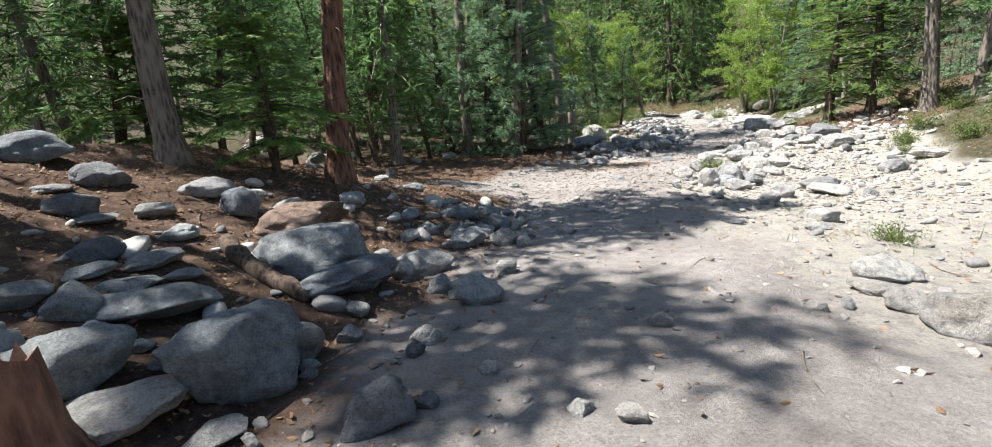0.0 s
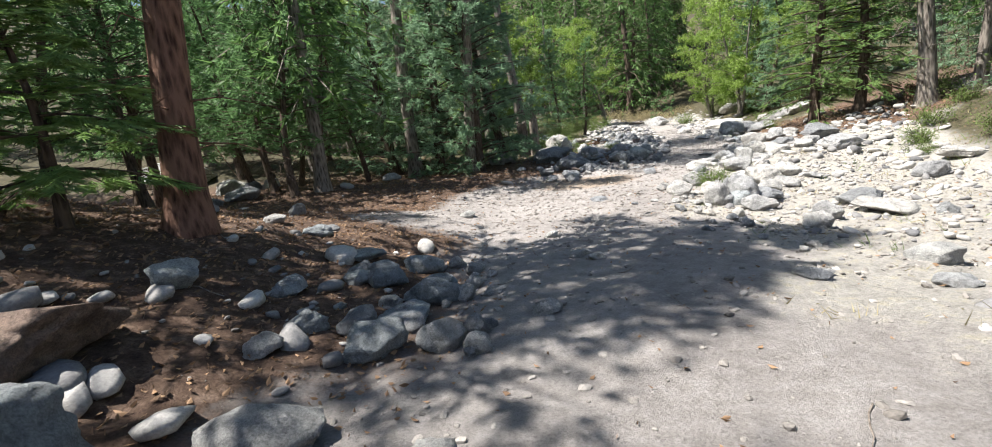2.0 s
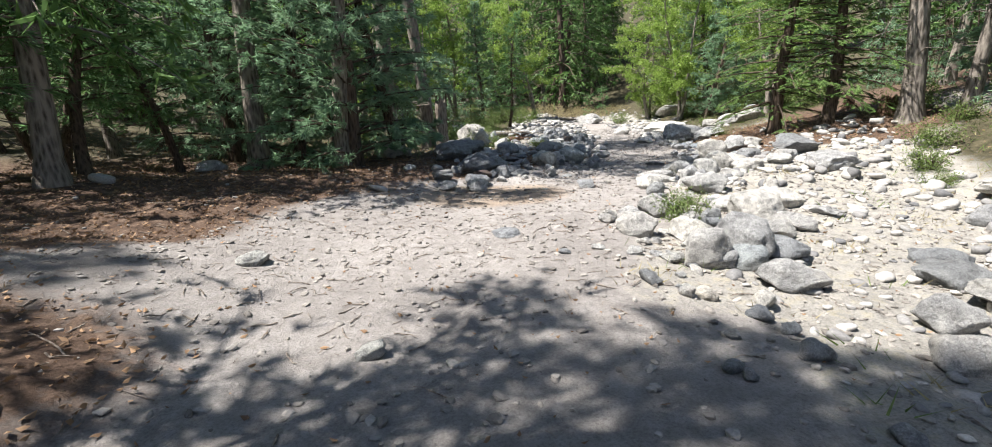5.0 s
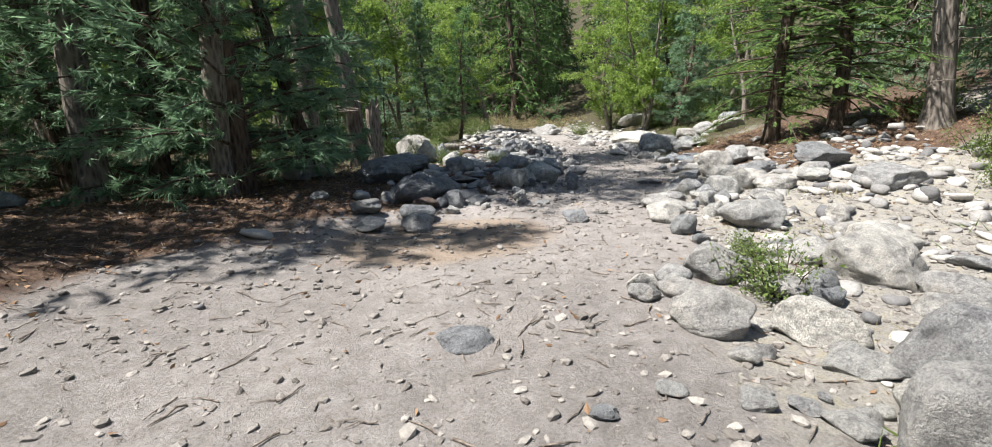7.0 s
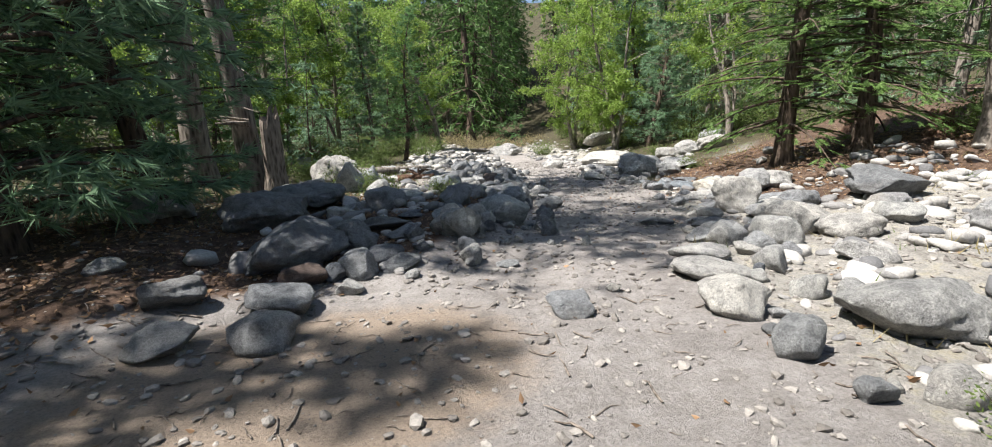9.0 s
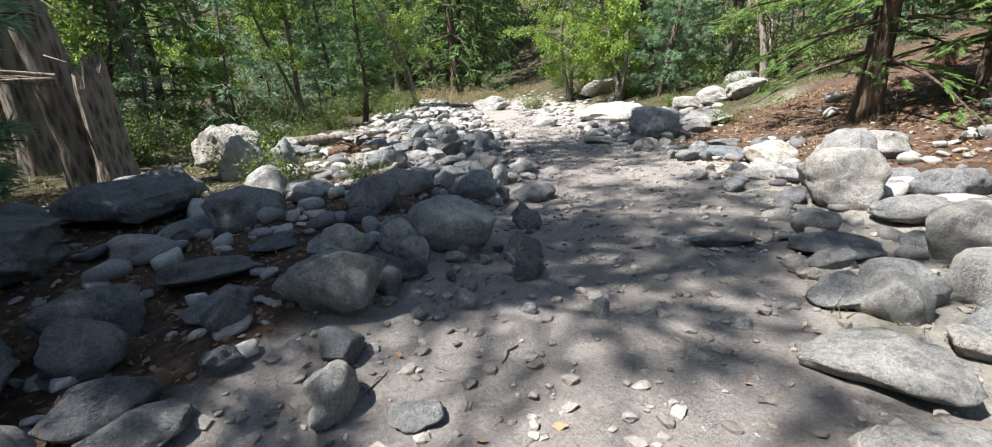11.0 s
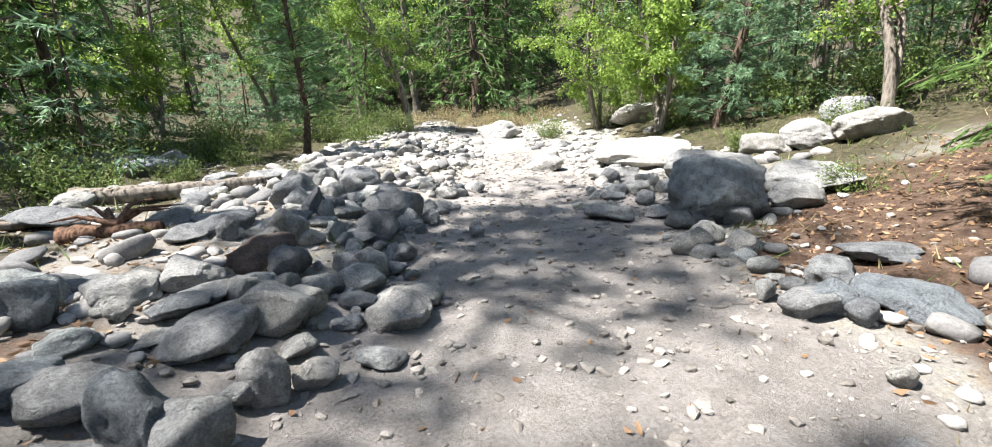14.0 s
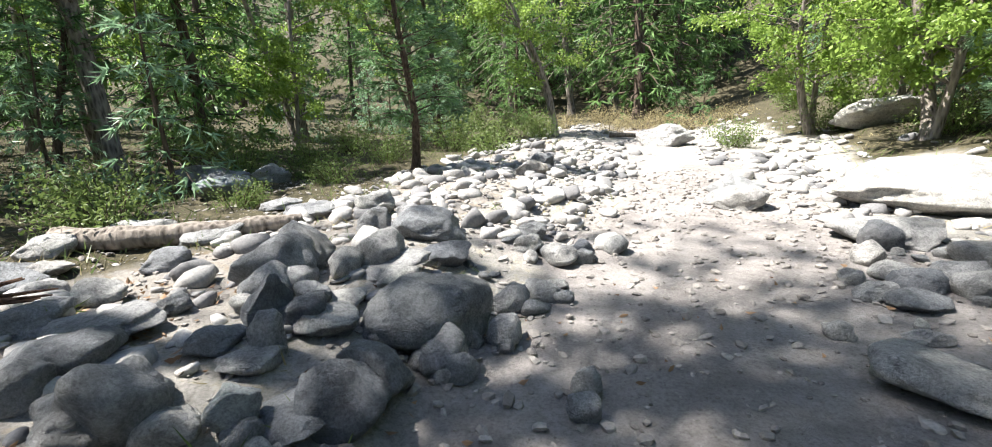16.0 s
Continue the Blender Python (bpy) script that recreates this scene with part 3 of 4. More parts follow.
boulders([(0.63, 2.19, 0.17, 0.14, 0.09, -16), (-2.15, 2.33, 0.63, 0.50, 0.16, 42), (-0.13, 2.86, 0.14, 0.11, 0.08, 2), (3.34, 3.08, 0.53, 0.42, 0.32, -47), (3.27, 3.51, 0.35, 0.28, 0.17, -43), (3.35, 3.92, 0.44, 0.35, 0.12, -40), (-5.09, 5.55, 0.36, 0.29, 0.08, 42), (-3.90, 6.49, 0.67, 0.54, 0.24, 30), (5.78, 9.65, 0.40, 0.32, 0.24, -44), (7.38, 10.20, 0.88, 0.71, 0.19, -49), (-2.51, 10.96, 0.33, 0.27, 0.15, 28), (5.90, 11.26, 0.61, 0.49, 0.28, -37), (-3.94, 11.67, 0.47, 0.38, 0.19, 34), (5.52, 12.01, 0.49, 0.39, 0.41, -32)], ROCK_PALE)
boulders([(6.08, 12.03, 0.22, 0.17, 0.09, -60), (5.71, 12.10, 0.48, 0.38, 0.29, -66), (6.22, 12.31, 0.69, 0.55, 0.50, -58), (5.17, 12.46, 0.17, 0.14, 0.05, -55), (-2.65, 12.46, 0.31, 0.25, 0.22, 24), (10.66, 12.46, 0.63, 0.50, 0.34, -51), (5.09, 12.68, 0.15, 0.12, 0.06, -43), (7.23, 12.83, 0.49, 0.39, 0.24, -65), (5.52, 13.02, 0.13, 0.11, 0.09, -50), (5.34, 13.02, 0.19, 0.15, 0.10, -48), (6.07, 13.05, 0.61, 0.48, 0.31, -55), (7.88, 13.18, 0.58, 0.46, 0.25, -59), (12.44, 13.32, 0.91, 0.73, 0.22, -53), (5.84, 13.34, 0.19, 0.15, 0.08, -50)], ROCK_PALE)
boulders([(5.49, 13.44, 0.55, 0.44, 0.30, -45), (8.80, 13.52, 0.38, 0.31, 0.11, -65), (7.70, 13.73, 0.78, 0.62, 0.46, -59), (6.48, 13.78, 0.48, 0.39, 0.17, -50), (5.69, 14.02, 0.37, 0.30, 0.13, -41), (5.34, 14.05, 0.26, 0.21, 0.14, -37), (6.27, 14.26, 0.58, 0.46, 0.35, -44), (5.47, 14.27, 0.27, 0.22, 0.17, -49), (8.66, 14.27, 0.67, 0.53, 0.34, -71), (5.84, 14.30, 0.32, 0.25, 0.16, -40), (7.69, 14.36, 0.57, 0.45, 0.23, -67), (7.67, 14.68, 0.36, 0.29, 0.16, -63), (9.17, 14.97, 0.50, 0.40, 0.20, -67), (9.51, 15.38, 0.35, 0.28, 0.26, -55)], ROCK_PALE)
boulders([(11.85, 16.16, 0.99, 0.79, 0.40, -67), (7.42, 16.37, 0.53, 0.43, 0.27, -39), (9.67, 16.63, 0.56, 0.45, 0.18, -49), (8.01, 17.14, 0.73, 0.58, 0.16, -63), (9.35, 17.25, 0.30, 0.24, 0.18, -71), (6.97, 17.26, 0.14, 0.11, 0.07, -46), (10.69, 17.36, 0.70, 0.56, 0.28, -48), (4.08, 17.52, 0.47, 0.38, 0.24, -9), (9.13, 17.55, 0.34, 0.27, 0.14, -65), (11.98, 17.63, 0.55, 0.44, 0.27, -59), (3.45, 17.65, 0.44, 0.35, 0.18, -4), (8.52, 17.70, 0.63, 0.51, 0.17, -59), (10.56, 18.02, 0.73, 0.58, 0.48, -46), (9.36, 18.03, 0.42, 0.34, 0.27, -75)], ROCK_PALE)
boulders([(10.95, 18.07, 0.75, 0.60, 0.25, -68), (9.33, 18.53, 0.19, 0.15, 0.08, -65), (11.14, 18.73, 0.69, 0.55, 0.19, -72), (11.28, 19.52, 0.75, 0.60, 0.58, -64), (13.05, 20.03, 0.70, 0.56, 0.28, -46), (12.66, 20.25, 0.69, 0.55, 0.45, -67), (12.07, 20.49, 0.44, 0.35, 0.15, -77), (12.39, 20.73, 0.29, 0.23, 0.15, -74), (11.47, 20.85, 0.30, 0.24, 0.08, -66), (12.30, 21.01, 0.50, 0.40, 0.16, -69), (11.95, 21.02, 0.64, 0.51, 0.16, -67), (12.93, 21.43, 0.80, 0.64, 0.29, -67), (5.33, 21.60, 0.53, 0.43, 0.18, 17), (8.30, 22.81, 0.40, 0.32, 0.20, 12)], ROCK_PALE)
boulders([(9.03, 22.84, 0.23, 0.19, 0.29, 0), (9.27, 22.93, 0.23, 0.18, 0.15, -5), (8.74, 23.35, 0.60, 0.48, 0.15, 26), (9.82, 23.51, 0.45, 0.36, 0.24, 1), (8.49, 24.08, 0.43, 0.34, 0.18, 24), (15.40, 24.82, 1.22, 0.97, 0.32, -56), (9.26, 25.10, 0.24, 0.19, 0.13, 37), (8.22, 25.31, 0.37, 0.29, 0.14, 21), (5.52, 25.48, 0.95, 0.76, 0.71, 13), (9.38, 25.54, 0.30, 0.24, 0.08, 29), (8.42, 25.91, 0.52, 0.42, 0.14, 40), (13.93, 26.35, 0.34, 0.27, 0.14, -48), (9.81, 26.83, 0.65, 0.52, 0.14, 12), (6.87, 27.30, 0.34, 0.27, 0.12, 43)], ROCK_PALE)
boulders([(14.31, 27.71, 0.89, 0.71, 0.23, -40), (9.69, 28.57, 0.28, 0.22, 0.16, 9), (8.54, 28.81, 0.53, 0.42, 0.18, 20), (15.88, 28.89, 1.89, 1.51, 0.58, -43), (13.85, 29.49, 0.76, 0.61, 0.29, -28), (20.50, 35.35, 1.90, 1.52, 0.63, -39)], ROCK_PALE)
boulders([(-2.53, 6.18, 1.23, 0.98, 0.40, 22), (4.40, 18.66, 0.43, 0.34, 0.18, 24), (8.94, 24.40, 0.50, 0.40, 0.28, 15)], ROCK_RUST)

# ---- cobbles and gravel ----
def scatter(count, box, density, size, seed, gap=0.8):
    """Places for stones: x, y, width. density(x, y) is the chance of a stone there."""
    g = np.random.default_rng(seed)
    x, y = g.uniform(box[0], box[1], count), g.uniform(box[2], box[3], count)
    keep = g.uniform(0, 1, count) < density(x, y)
    x, y = x[keep], y[keep]
    w = size[0] * (size[1] / size[0]) ** (g.uniform(0, 1, len(x)) ** 1.7)
    return x, y, w


def stone_chance(x, y):
    """Bars of stones on both sides of the track; few on it."""
    off = x - track_x(y)
    w = waves(x, y, 9, 1.6) * 0.35
    bar = np.clip((off - 1.5 + w) / 0.6, 0, 1) * np.clip((9.5 - off) / 2, 0, 1) * np.clip((y - 4) / 6, 0.25, 1) * np.where(y < 20, 1, np.where(y > 25.5, 1, np.clip((4.5 - off) / 1.5, 0.1, 1)))
    row = np.clip((-off - 1.05 + w) / 0.3, 0, 1) * np.clip((5.5 + off) / 2, 0, 1) * np.clip((y - 18.2) / 1.0, 0, 1)
    field = np.clip((-off - 1.3 + w) / 0.5, 0, 1) * np.clip((11 - y) / 3, 0, 1) * np.clip((6.5 + off) / 2, 0, 1) * 0.35
    far = np.clip((y - 27) / 3, 0, 1) * np.clip((5.5 - np.abs(off)) / 1.5, 0, 1) * np.clip((np.abs(off) - 1.1 + w * 0.5) / 0.5, 0, 1)
    return np.clip(bar * 0.75 + row + field + far, 0.004, 1)


def pebble_chance(x, y):
    off = x - track_x(y)
    return np.clip(0.12 + 0.5 * stone_chance(x, y) + 0.42 * np.clip((y - 9) / 4, 0, 1) + 0.2 * np.clip((y - 17) / 2, 0, 1), 0, 1) * np.clip((9 - np.abs(off)) / 3, 0.05, 1) * (1 - 0.8 * zones(x, y)[0])


def stone_pile(name, x, y, w, mat, seed, label, category, level=2):
    """Countless small stones in one mesh."""
    g = np.random.default_rng(seed)
    shapes = [rock_shape(300 + k, level, 0.6) for k in range(9)]
    vs, fs, base = [], [], 0
    z = relief(x, y)
    for i in range(len(x)):
        v, f = shapes[int(g.integers(9))]
        a = g.uniform(0, 6.28)
        c, s = math.cos(a), math.sin(a)
        q = (v - (0, 0, 0.3)) * (w[i], w[i] * g.uniform(0.6, 0.95), w[i] * g.uniform(0.3, 0.65))
        tilt = g.uniform(-0.35, 0.35)
        qz = q[:, 2] + q[:, 0] * tilt
        vs.append(np.stack([q[:, 0] * c - q[:, 1] * s + x[i], q[:, 0] * s + q[:, 1] * c + y[i], qz + z[i]], -1))
        fs.append(f + base)
        base += len(v)
    ob = mesh_object(name, np.concatenate(vs), np.concatenate(fs), mat, level > 1)
    return tagged(ob, label, category, kind="stuff")


def island_rock(name, dark, light):
    m, nd, lk, b = material(name, 0.85, 0.25)
    geo = nd.new("ShaderNodeNewGeometry")
    r = ramp(nd, [(0.0, dark), (0.5, tuple((p + q) / 2 for p, q in zip(dark, light))), (1.0, light)])
    lk.new(geo.outputs["Random Per Island"], r.inputs[0])
    n = noise_node(nd, lk, geo.outputs["Position"], 40, 6, 0.7)
    g = ramp(nd, [(0.3, (0.55, 0.55, 0.56)), (0.65, (1.15, 1.14, 1.12))])
    lk.new(n.outputs[0], g.inputs[0])
    lk.new(mix(nd, lk, 0.8, r.outputs[0], g.outputs[0], "MULTIPLY"), b.inputs["Base Color"])
    bump(nd, lk, b, n.outputs[0], 0.6, 0.015)
    return m


COBBLE = island_rock("cobbles", (0.13, 0.13, 0.135), (0.5, 0.48, 0.45))
PEBBLE = island_rock("pebbles", (0.14, 0.127, 0.115), (0.34, 0.318, 0.292))

sx, sy, sw = scatter(13000, (-6, 17, 1.5, 38), stone_chance, (0.10, 0.42), 21)
sw = np.where((sx - track_x(sy) > 0) & (sy < 13), sw * 0.6, sw)
near_track = np.argsort(np.abs(sx - track_x(sy)) + np.where(sy > 28, 20, 0) - sw * 3)
named = near_track[:300]
rest = near_track[300:]
for i in named:
    g = np.random.default_rng(int(i) + 5000)
    w = float(sw[i])
    mat = [ROCK_PALE, ROCK_GREY, ROCK_GREY, ROCK_DARK][int(g.integers(4))]
    ob = new("stone", rock_mesh((int(g.integers(200, 208)), 3, float(g.choice([0.4, 0.9]))), mat))
    h = w * g.uniform(0.4, 0.75)
    ob.matrix_basis = Matrix.LocRotScale((sx[i], sy[i], float(relief(sx[i], sy[i])) - 0.25 * h), Euler((g.uniform(-0.3, 0.3), g.uniform(-0.3, 0.3), g.uniform(0, 6.28))), (w, w * g.uniform(0.6, 0.95), h * 1.25))
    tagged(ob, "loose rounded grey stone beside the track", "stone", "stones beside the track")
stone_pile("cobble_bar", sx[rest], sy[rest], sw[rest], COBBLE, 31, "bar of loose grey and white river cobbles", "cobbles", 2)
fx, fy, fw = scatter(9000, (6, 26, 28, 47), lambda x, y: np.clip((5.5 - np.abs(x - track_x(y))) / 2, 0, 1) * np.clip((np.abs(x - track_x(y)) - 0.4) / 1.2, 0.06, 1) * np.clip(0.25 + 0.6 * waves(x, y, 17, 2.0), 0.08, 0.9), (0.07, 0.4), 23)
stone_pile("cobble_bar", fx, fy, fw, COBBLE, 33, "strewn pale cobbles where the track widens", "cobbles", 2)
px, py, pw = scatter(90000, (-5, 15, 0.5, 33), pebble_chance, (0.014, 0.1), 22)
stone_pile("gravel", px, py, pw, PEBBLE, 32, "small angular pebbles strewn over the silt", "gravel", 1)


# ---- trees ----
def tube(points, radii, sides):
    """Verts and quad faces of a tapered tube along points."""
    pts, n = np.asarray(points, float), len(points)
    v, f = [], []
    for i in range(n):
        d = pts[min(i + 1, n - 1)] - pts[max(i - 1, 0)]
        d /= np.linalg.norm(d) + 1e-9
        a = np.cross(d, (0.3, 0.9, 0.1) if abs(d[2]) > 0.7 else (0, 0, 1))
        a /= np.linalg.norm(a)
        b = np.cross(d, a)
        for k in range(sides):
            t = 6.2832 * k / sides
            v.append(pts[i] + radii[i] * (math.cos(t) * a + math.sin(t) * b))
    for i in range(n - 1):
        for k in range(sides):
            j = (k + 1) % sides
            f.append((i * sides + k, i * sides + j, (i + 1) * sides + j, (i + 1) * sides + k))
    return v, f


class Pile:
    """Collects verts and faces of one mesh."""

    def __init__(self):
        self.v, self.f = [], []

    def add(self, v, f):
        b = len(self.v)
        self.v.extend(v)
        self.f.extend(tuple(i + b for i in q) for q in f)


def stem(g, height_m, radius, lean, bend, sides=10, flare=1.6):
    """Points and radii of a trunk."""
    n = 14
    t = np.linspace(0, 1, n) ** 1.25
    a, b = g.uniform(0, 6.28), g.uniform(0, 6.28)
    x = lean[0] * t * height_m + bend * np.sin(t * 5 + a) * height_m * 0.02 - bend * math.sin(a) * height_m * 0.02
    y = lean[1] * t * height_m + bend * np.sin(t * 4 + b) * height_m * 0.02 - bend * math.sin(b) * height_m * 0.02
    z = t * height_m - 0.15
    r = radius * (1 - 0.9 * t) * (1 + (flare - 1) * np.exp(-t * height_m / 0.25))
    return np.stack([x, y, z], -1), np.maximum(r, 0.008)


def bark_bumps(g, v, r):
    o = g.uniform(0, 20, 3)
    return [p + np.array((noise.noise(Vector(p * 9 + o)), noise.noise(Vector(p * 9 + o + 7)), 0)) * r * 0.16 for p in map(np.asarray, v)]


def blades(P, D, L, W, g):
    """One thin triangle from each point P along D: needles and leaves of grass."""
    side = np.cross(D, g.normal(size=D.shape))
    side /= np.linalg.norm(side, axis=1)[:, None] + 1e-9
    n = len(P)
    v = np.stack([P - side * W[:, None] * 0.5, P + side * W[:, None] * 0.5, P + D * L[:, None]], 1).reshape(-1, 3)
    return v, np.arange(n * 3).reshape(n, 3)


def leaf_quads(P, D, L, W, g):
    """Pointed leaves, folded along the rib."""
    side = np.cross(D, g.normal(size=D.shape) + (0, 0, 0.6))
    side /= np.linalg.norm(side, axis=1)[:, None] + 1e-9
    mid = P + D * L[:, None] * 0.45 - (0, 0, 0.008)
    v = np.stack([P, mid - side * W[:, None] * 0.5, P + D * L[:, None], mid + side * W[:, None] * 0.5], 1).reshape(-1, 3)
    return v, np.arange(len(P) * 4).reshape(-1, 4)


def unit(a):
    return a / (np.linalg.norm(a, axis=-1, keepdims=True) + 1e-9)


def finish_tree(name, label, category, trunk_v, trunk_f, limbs, crown_v, crown_f, bark, leaf, group):
    root = new(name)
    tr = mesh_object("trunk", trunk_v, trunk_f, bark, True, root)
    if limbs.v:
        tagged(mesh_object("branch_mass", limbs.v, limbs.f, bark, True, root), kind="stuff")
    mesh_object("crown", crown_v, crown_f, leaf, False, root)
    return tagged(root, label, category, group)


def conifer(name, seed, H, radius, clear, spread, style, tufts, needles, bark, leaf, label, lean=(0, 0), bend=1.0, dead=0, group="conifers", dense=1.0, needle=None):
    """A pine (long drooping needle tufts) or a spruce (flat layered boughs)."""
    g = np.random.default_rng(seed)
    pts, rad = stem(g, H, radius, lean, bend)
    tv, tf = tube(pts, rad, 7 if style == "far" else 12)
    tv = bark_bumps(g, tv, radius)
    limbs = Pile()
    P, D = [], []

    def at(z):
        return np.array([np.interp(z, pts[:, 2], pts[:, k]) for k in range(3)])
    z = clear
    step = {"pine": 0.5, "spruce": 0.42, "far": 0.62}[style] / dense
    while z < H * 0.97:
        k = (z - clear) / (H - clear)
        count = int(g.integers(4, 7))
        turn = g.uniform(0, 6.28)
        for i in range(count):
            a = turn + 6.2832 * i / count + g.uniform(-0.35, 0.35)
            reach = spread * (1 - k) ** 0.75 * g.uniform(0.65, 1.1) * (0.75 if k < 0.08 else 1) + 0.12
            rise = {"pine": 0.35 + 0.3 * k, "spruce": 0.02 + 0.5 * k, "far": 0.0 + 0.4 * k}[style] + g.uniform(-0.1, 0.15)
            droop = {"pine": 0.28, "spruce": 0.30, "far": 0.45}[style]
            s = np.linspace(0, 1, 5)
            o = at(z + g.uniform(-0.15, 0.15))
            line = o + np.stack([np.cos(a) * reach * s, np.sin(a) * reach * s, reach * (rise * s - droop * s ** 2)], -1)
            rr = 0.008 + radius * 0.16 * (1 - k)
            limbs.add(*(tube(line[::2], rr * (1 - 0.8 * s[::2]), 3) if style == "far" else tube(line, rr * (1 - 0.8 * s), 4)))
            n = max(3, int(tufts * (0.35 + 0.65 * reach / spread)))
            u = 1 - g.uniform(0, 1, n) ** 1.4 * (0.75 if style == "pine" else 0.9)
            p = np.stack([np.interp(u, s, line[:, c]) for c in range(3)], -1)
            along = unit(np.stack([np.full(n, np.cos(a)), np.full(n, np.sin(a)), rise - 2 * droop * u], -1))
            across = np.stack([np.full(n, -np.sin(a)), np.full(n, np.cos(a)), np.zeros(n)], -1)
            w = g.uniform(-1, 1, n)[:, None]
            fan = reach * (0.34 if style != "pine" else 0.30) * (1.05 - 0.6 * u)[:, None]
            p = p + across * w * fan - along * np.abs(w) * fan * 0.35
            p[:, 2] += g.normal(size=n) * (0.10 if style == "pine" else 0.025) - (np.abs(w[:, 0]) * fan[:, 0] * 0.2)
            d = unit(along + across * w * 0.9 + g.normal(size=(n, 3)) * (0.35, 0.35, 0.25 if style == "pine" else 0.08))
            P.append(p)
            D.append(d)
        z += step * g.uniform(0.7, 1.3)
    P, D = np.concatenate(P), np.concatenate(D)
    m = len(P)
    Pn, Dn = np.repeat(P, needles, 0), np.repeat(D, needles, 0)
    k = len(Pn)
    if style == "pine":
        Dn = unit(Dn + g.normal(size=(k, 3)) * 0.48 - (0, 0, 0.22))
        Pn = Pn - np.repeat(D, needles, 0) * g.uniform(0, 0.14, k)[:, None]
        L, W = g.uniform(0.13, 0.24, k), g.uniform(0.013, 0.026, k)
    elif style == "spruce":
        cross = unit(np.cross(np.repeat(D, needles, 0), (0, 0, 1.0)))
        Pn = Pn - np.repeat(D, needles, 0) * g.uniform(0, 0.22, k)[:, None]
        Dn = unit(Dn * 0.8 + cross * g.choice([-1, 1], k)[:, None] * g.uniform(0.3, 1.1, k)[:, None] + (0, 0, 0.05) - np.abs(g.normal(size=(k, 1))) * (0, 0, 0.22))
        L, W = g.uniform(0.09, 0.18, k), g.uniform(0.012, 0.022, k)
    else:
        Dn = unit(Dn + g.normal(size=(k, 3)) * 0.6 - (0, 0, 0.25))
        L, W = g.uniform(0.22, 0.5, k), g.uniform(0.04, 0.10, k)
    if needle:
        L, W = L * needle, W * needle
    for i in range(dead):
        zz = g.uniform(0.8, max(clear, 1.2))
        a, ln = g.uniform(0, 6.28), g.uniform(0.4, 1.3)
        o = at(zz)
        limbs.add(*tube([o, o + np.array((math.cos(a), math.sin(a), g.uniform(-0.2, 0.3))) * ln * 0.5, o + np.array((math.cos(a + 0.3), math.sin(a + 0.3), g.uniform(-0.5, 0.1))) * ln], [0.014, 0.009, 0.004], 4))
    cv, cf = blades(Pn, Dn, L, W, g)
    return finish_tree(name, label, "pine tree" if style == "pine" else "conifer", tv, tf, limbs, cv, cf, bark, leaf, group)


def broadleaf(name, seed, H, radius, clear, spread, leaves, leaf_size, label, lean=(0, 0), stems=1, bark=None, group="broadleaf trees", leaf=None):
    """A light-crowned broadleaf tree with rising limbs and clustered leaves."""
    g = np.random.default_rng(seed)
    tv, tf, limbs = [], [], Pile()
    trunk = Pile()
    tips = []
    for s in range(stems):
        ln = (lean[0] + (g.uniform(-0.22, 0.22) if stems > 1 else 0), lean[1] + (g.uniform(-0.22, 0.22) if stems > 1 else 0))
        pts, rad = stem(g, H * g.uniform(0.85, 1), radius * (1 if s == 0 else 0.7), ln, 2.2, flare=1.4)
        v, f = tube(pts, rad, 9)
        trunk.add(bark_bumps(g, v, radius), f)
        for b in range(int(26 / stems) + 6):
            z = clear + (H - clear) * g.uniform(0, 0.98)
            o = np.array([np.interp(z, pts[:, 2], pts[:, k]) for k in range(3)])
            k = (z - clear) / (H - clear)
            a = g.uniform(0, 6.28)
            reach = spread * (0.5 + 0.6 * math.sin(math.pi * min(1, k * 0.8 + 0.15))) * g.uniform(0.5, 1)
            q = np.linspace(0, 1, 5)
            line = o + np.stack([np.cos(a + 0.4 * q) * reach * q, np.sin(a + 0.4 * q) * reach * q, reach * (0.6 * q - 0.35 * q ** 2)], -1)
            limbs.add(*tube(line, (0.006 + radius * 0.22 * (1 - k)) * (1 - 0.8 * q), 4))
            for _ in range(9):
                u = g.uniform(0.3, 1)
                c = np.array([np.interp(u, q, line[:, j]) for j in range(3)])
                e = c + g.normal(size=3) * (0.28, 0.28, 0.16) * reach * 0.7
                limbs.add(*tube([c, (c + e) / 2 + (0, 0, 0.04), e], [0.006, 0.004, 0.002], 3))
                tips.append((c, e))
    C, E = np.array([t[0] for t in tips]), np.array([t[1] for t in tips])
    i = g.integers(0, len(tips), leaves)
    u = g.uniform(0.2, 1.15, leaves)[:, None]
    P = C[i] + (E[i] - C[i]) * u + g.normal(size=(leaves, 3)) * 0.09
    D = unit(unit(E[i] - C[i]) * 0.5 + g.normal(size=(leaves, 3)) * 0.6 - (0, 0, 0.35))
    L = leaf_size * g.uniform(0.6, 1.2, leaves)
    cv, cf = leaf_quads(P, D, L, L * g.uniform(0.5, 0.7, leaves), g)
    return finish_tree(name, label, "tree", trunk.v, trunk.f, limbs, cv, cf, bark or BARK_GREY, leaf or LEAF, group)


def plant(tree, spots, first=True):
    """Stands a tree on its first spot and copies it to the others: x, y, size, turn."""
    for i, (x, y, s, turn) in enumerate(spots):
        m = Matrix.LocRotScale((x, y, float(relief(x, y)) - 0.05), Euler((0, 0, radians(turn))), (s, s, s))
        if i == 0:
            tree.matrix_basis = m
        else:
            copy_thing(tree, m)

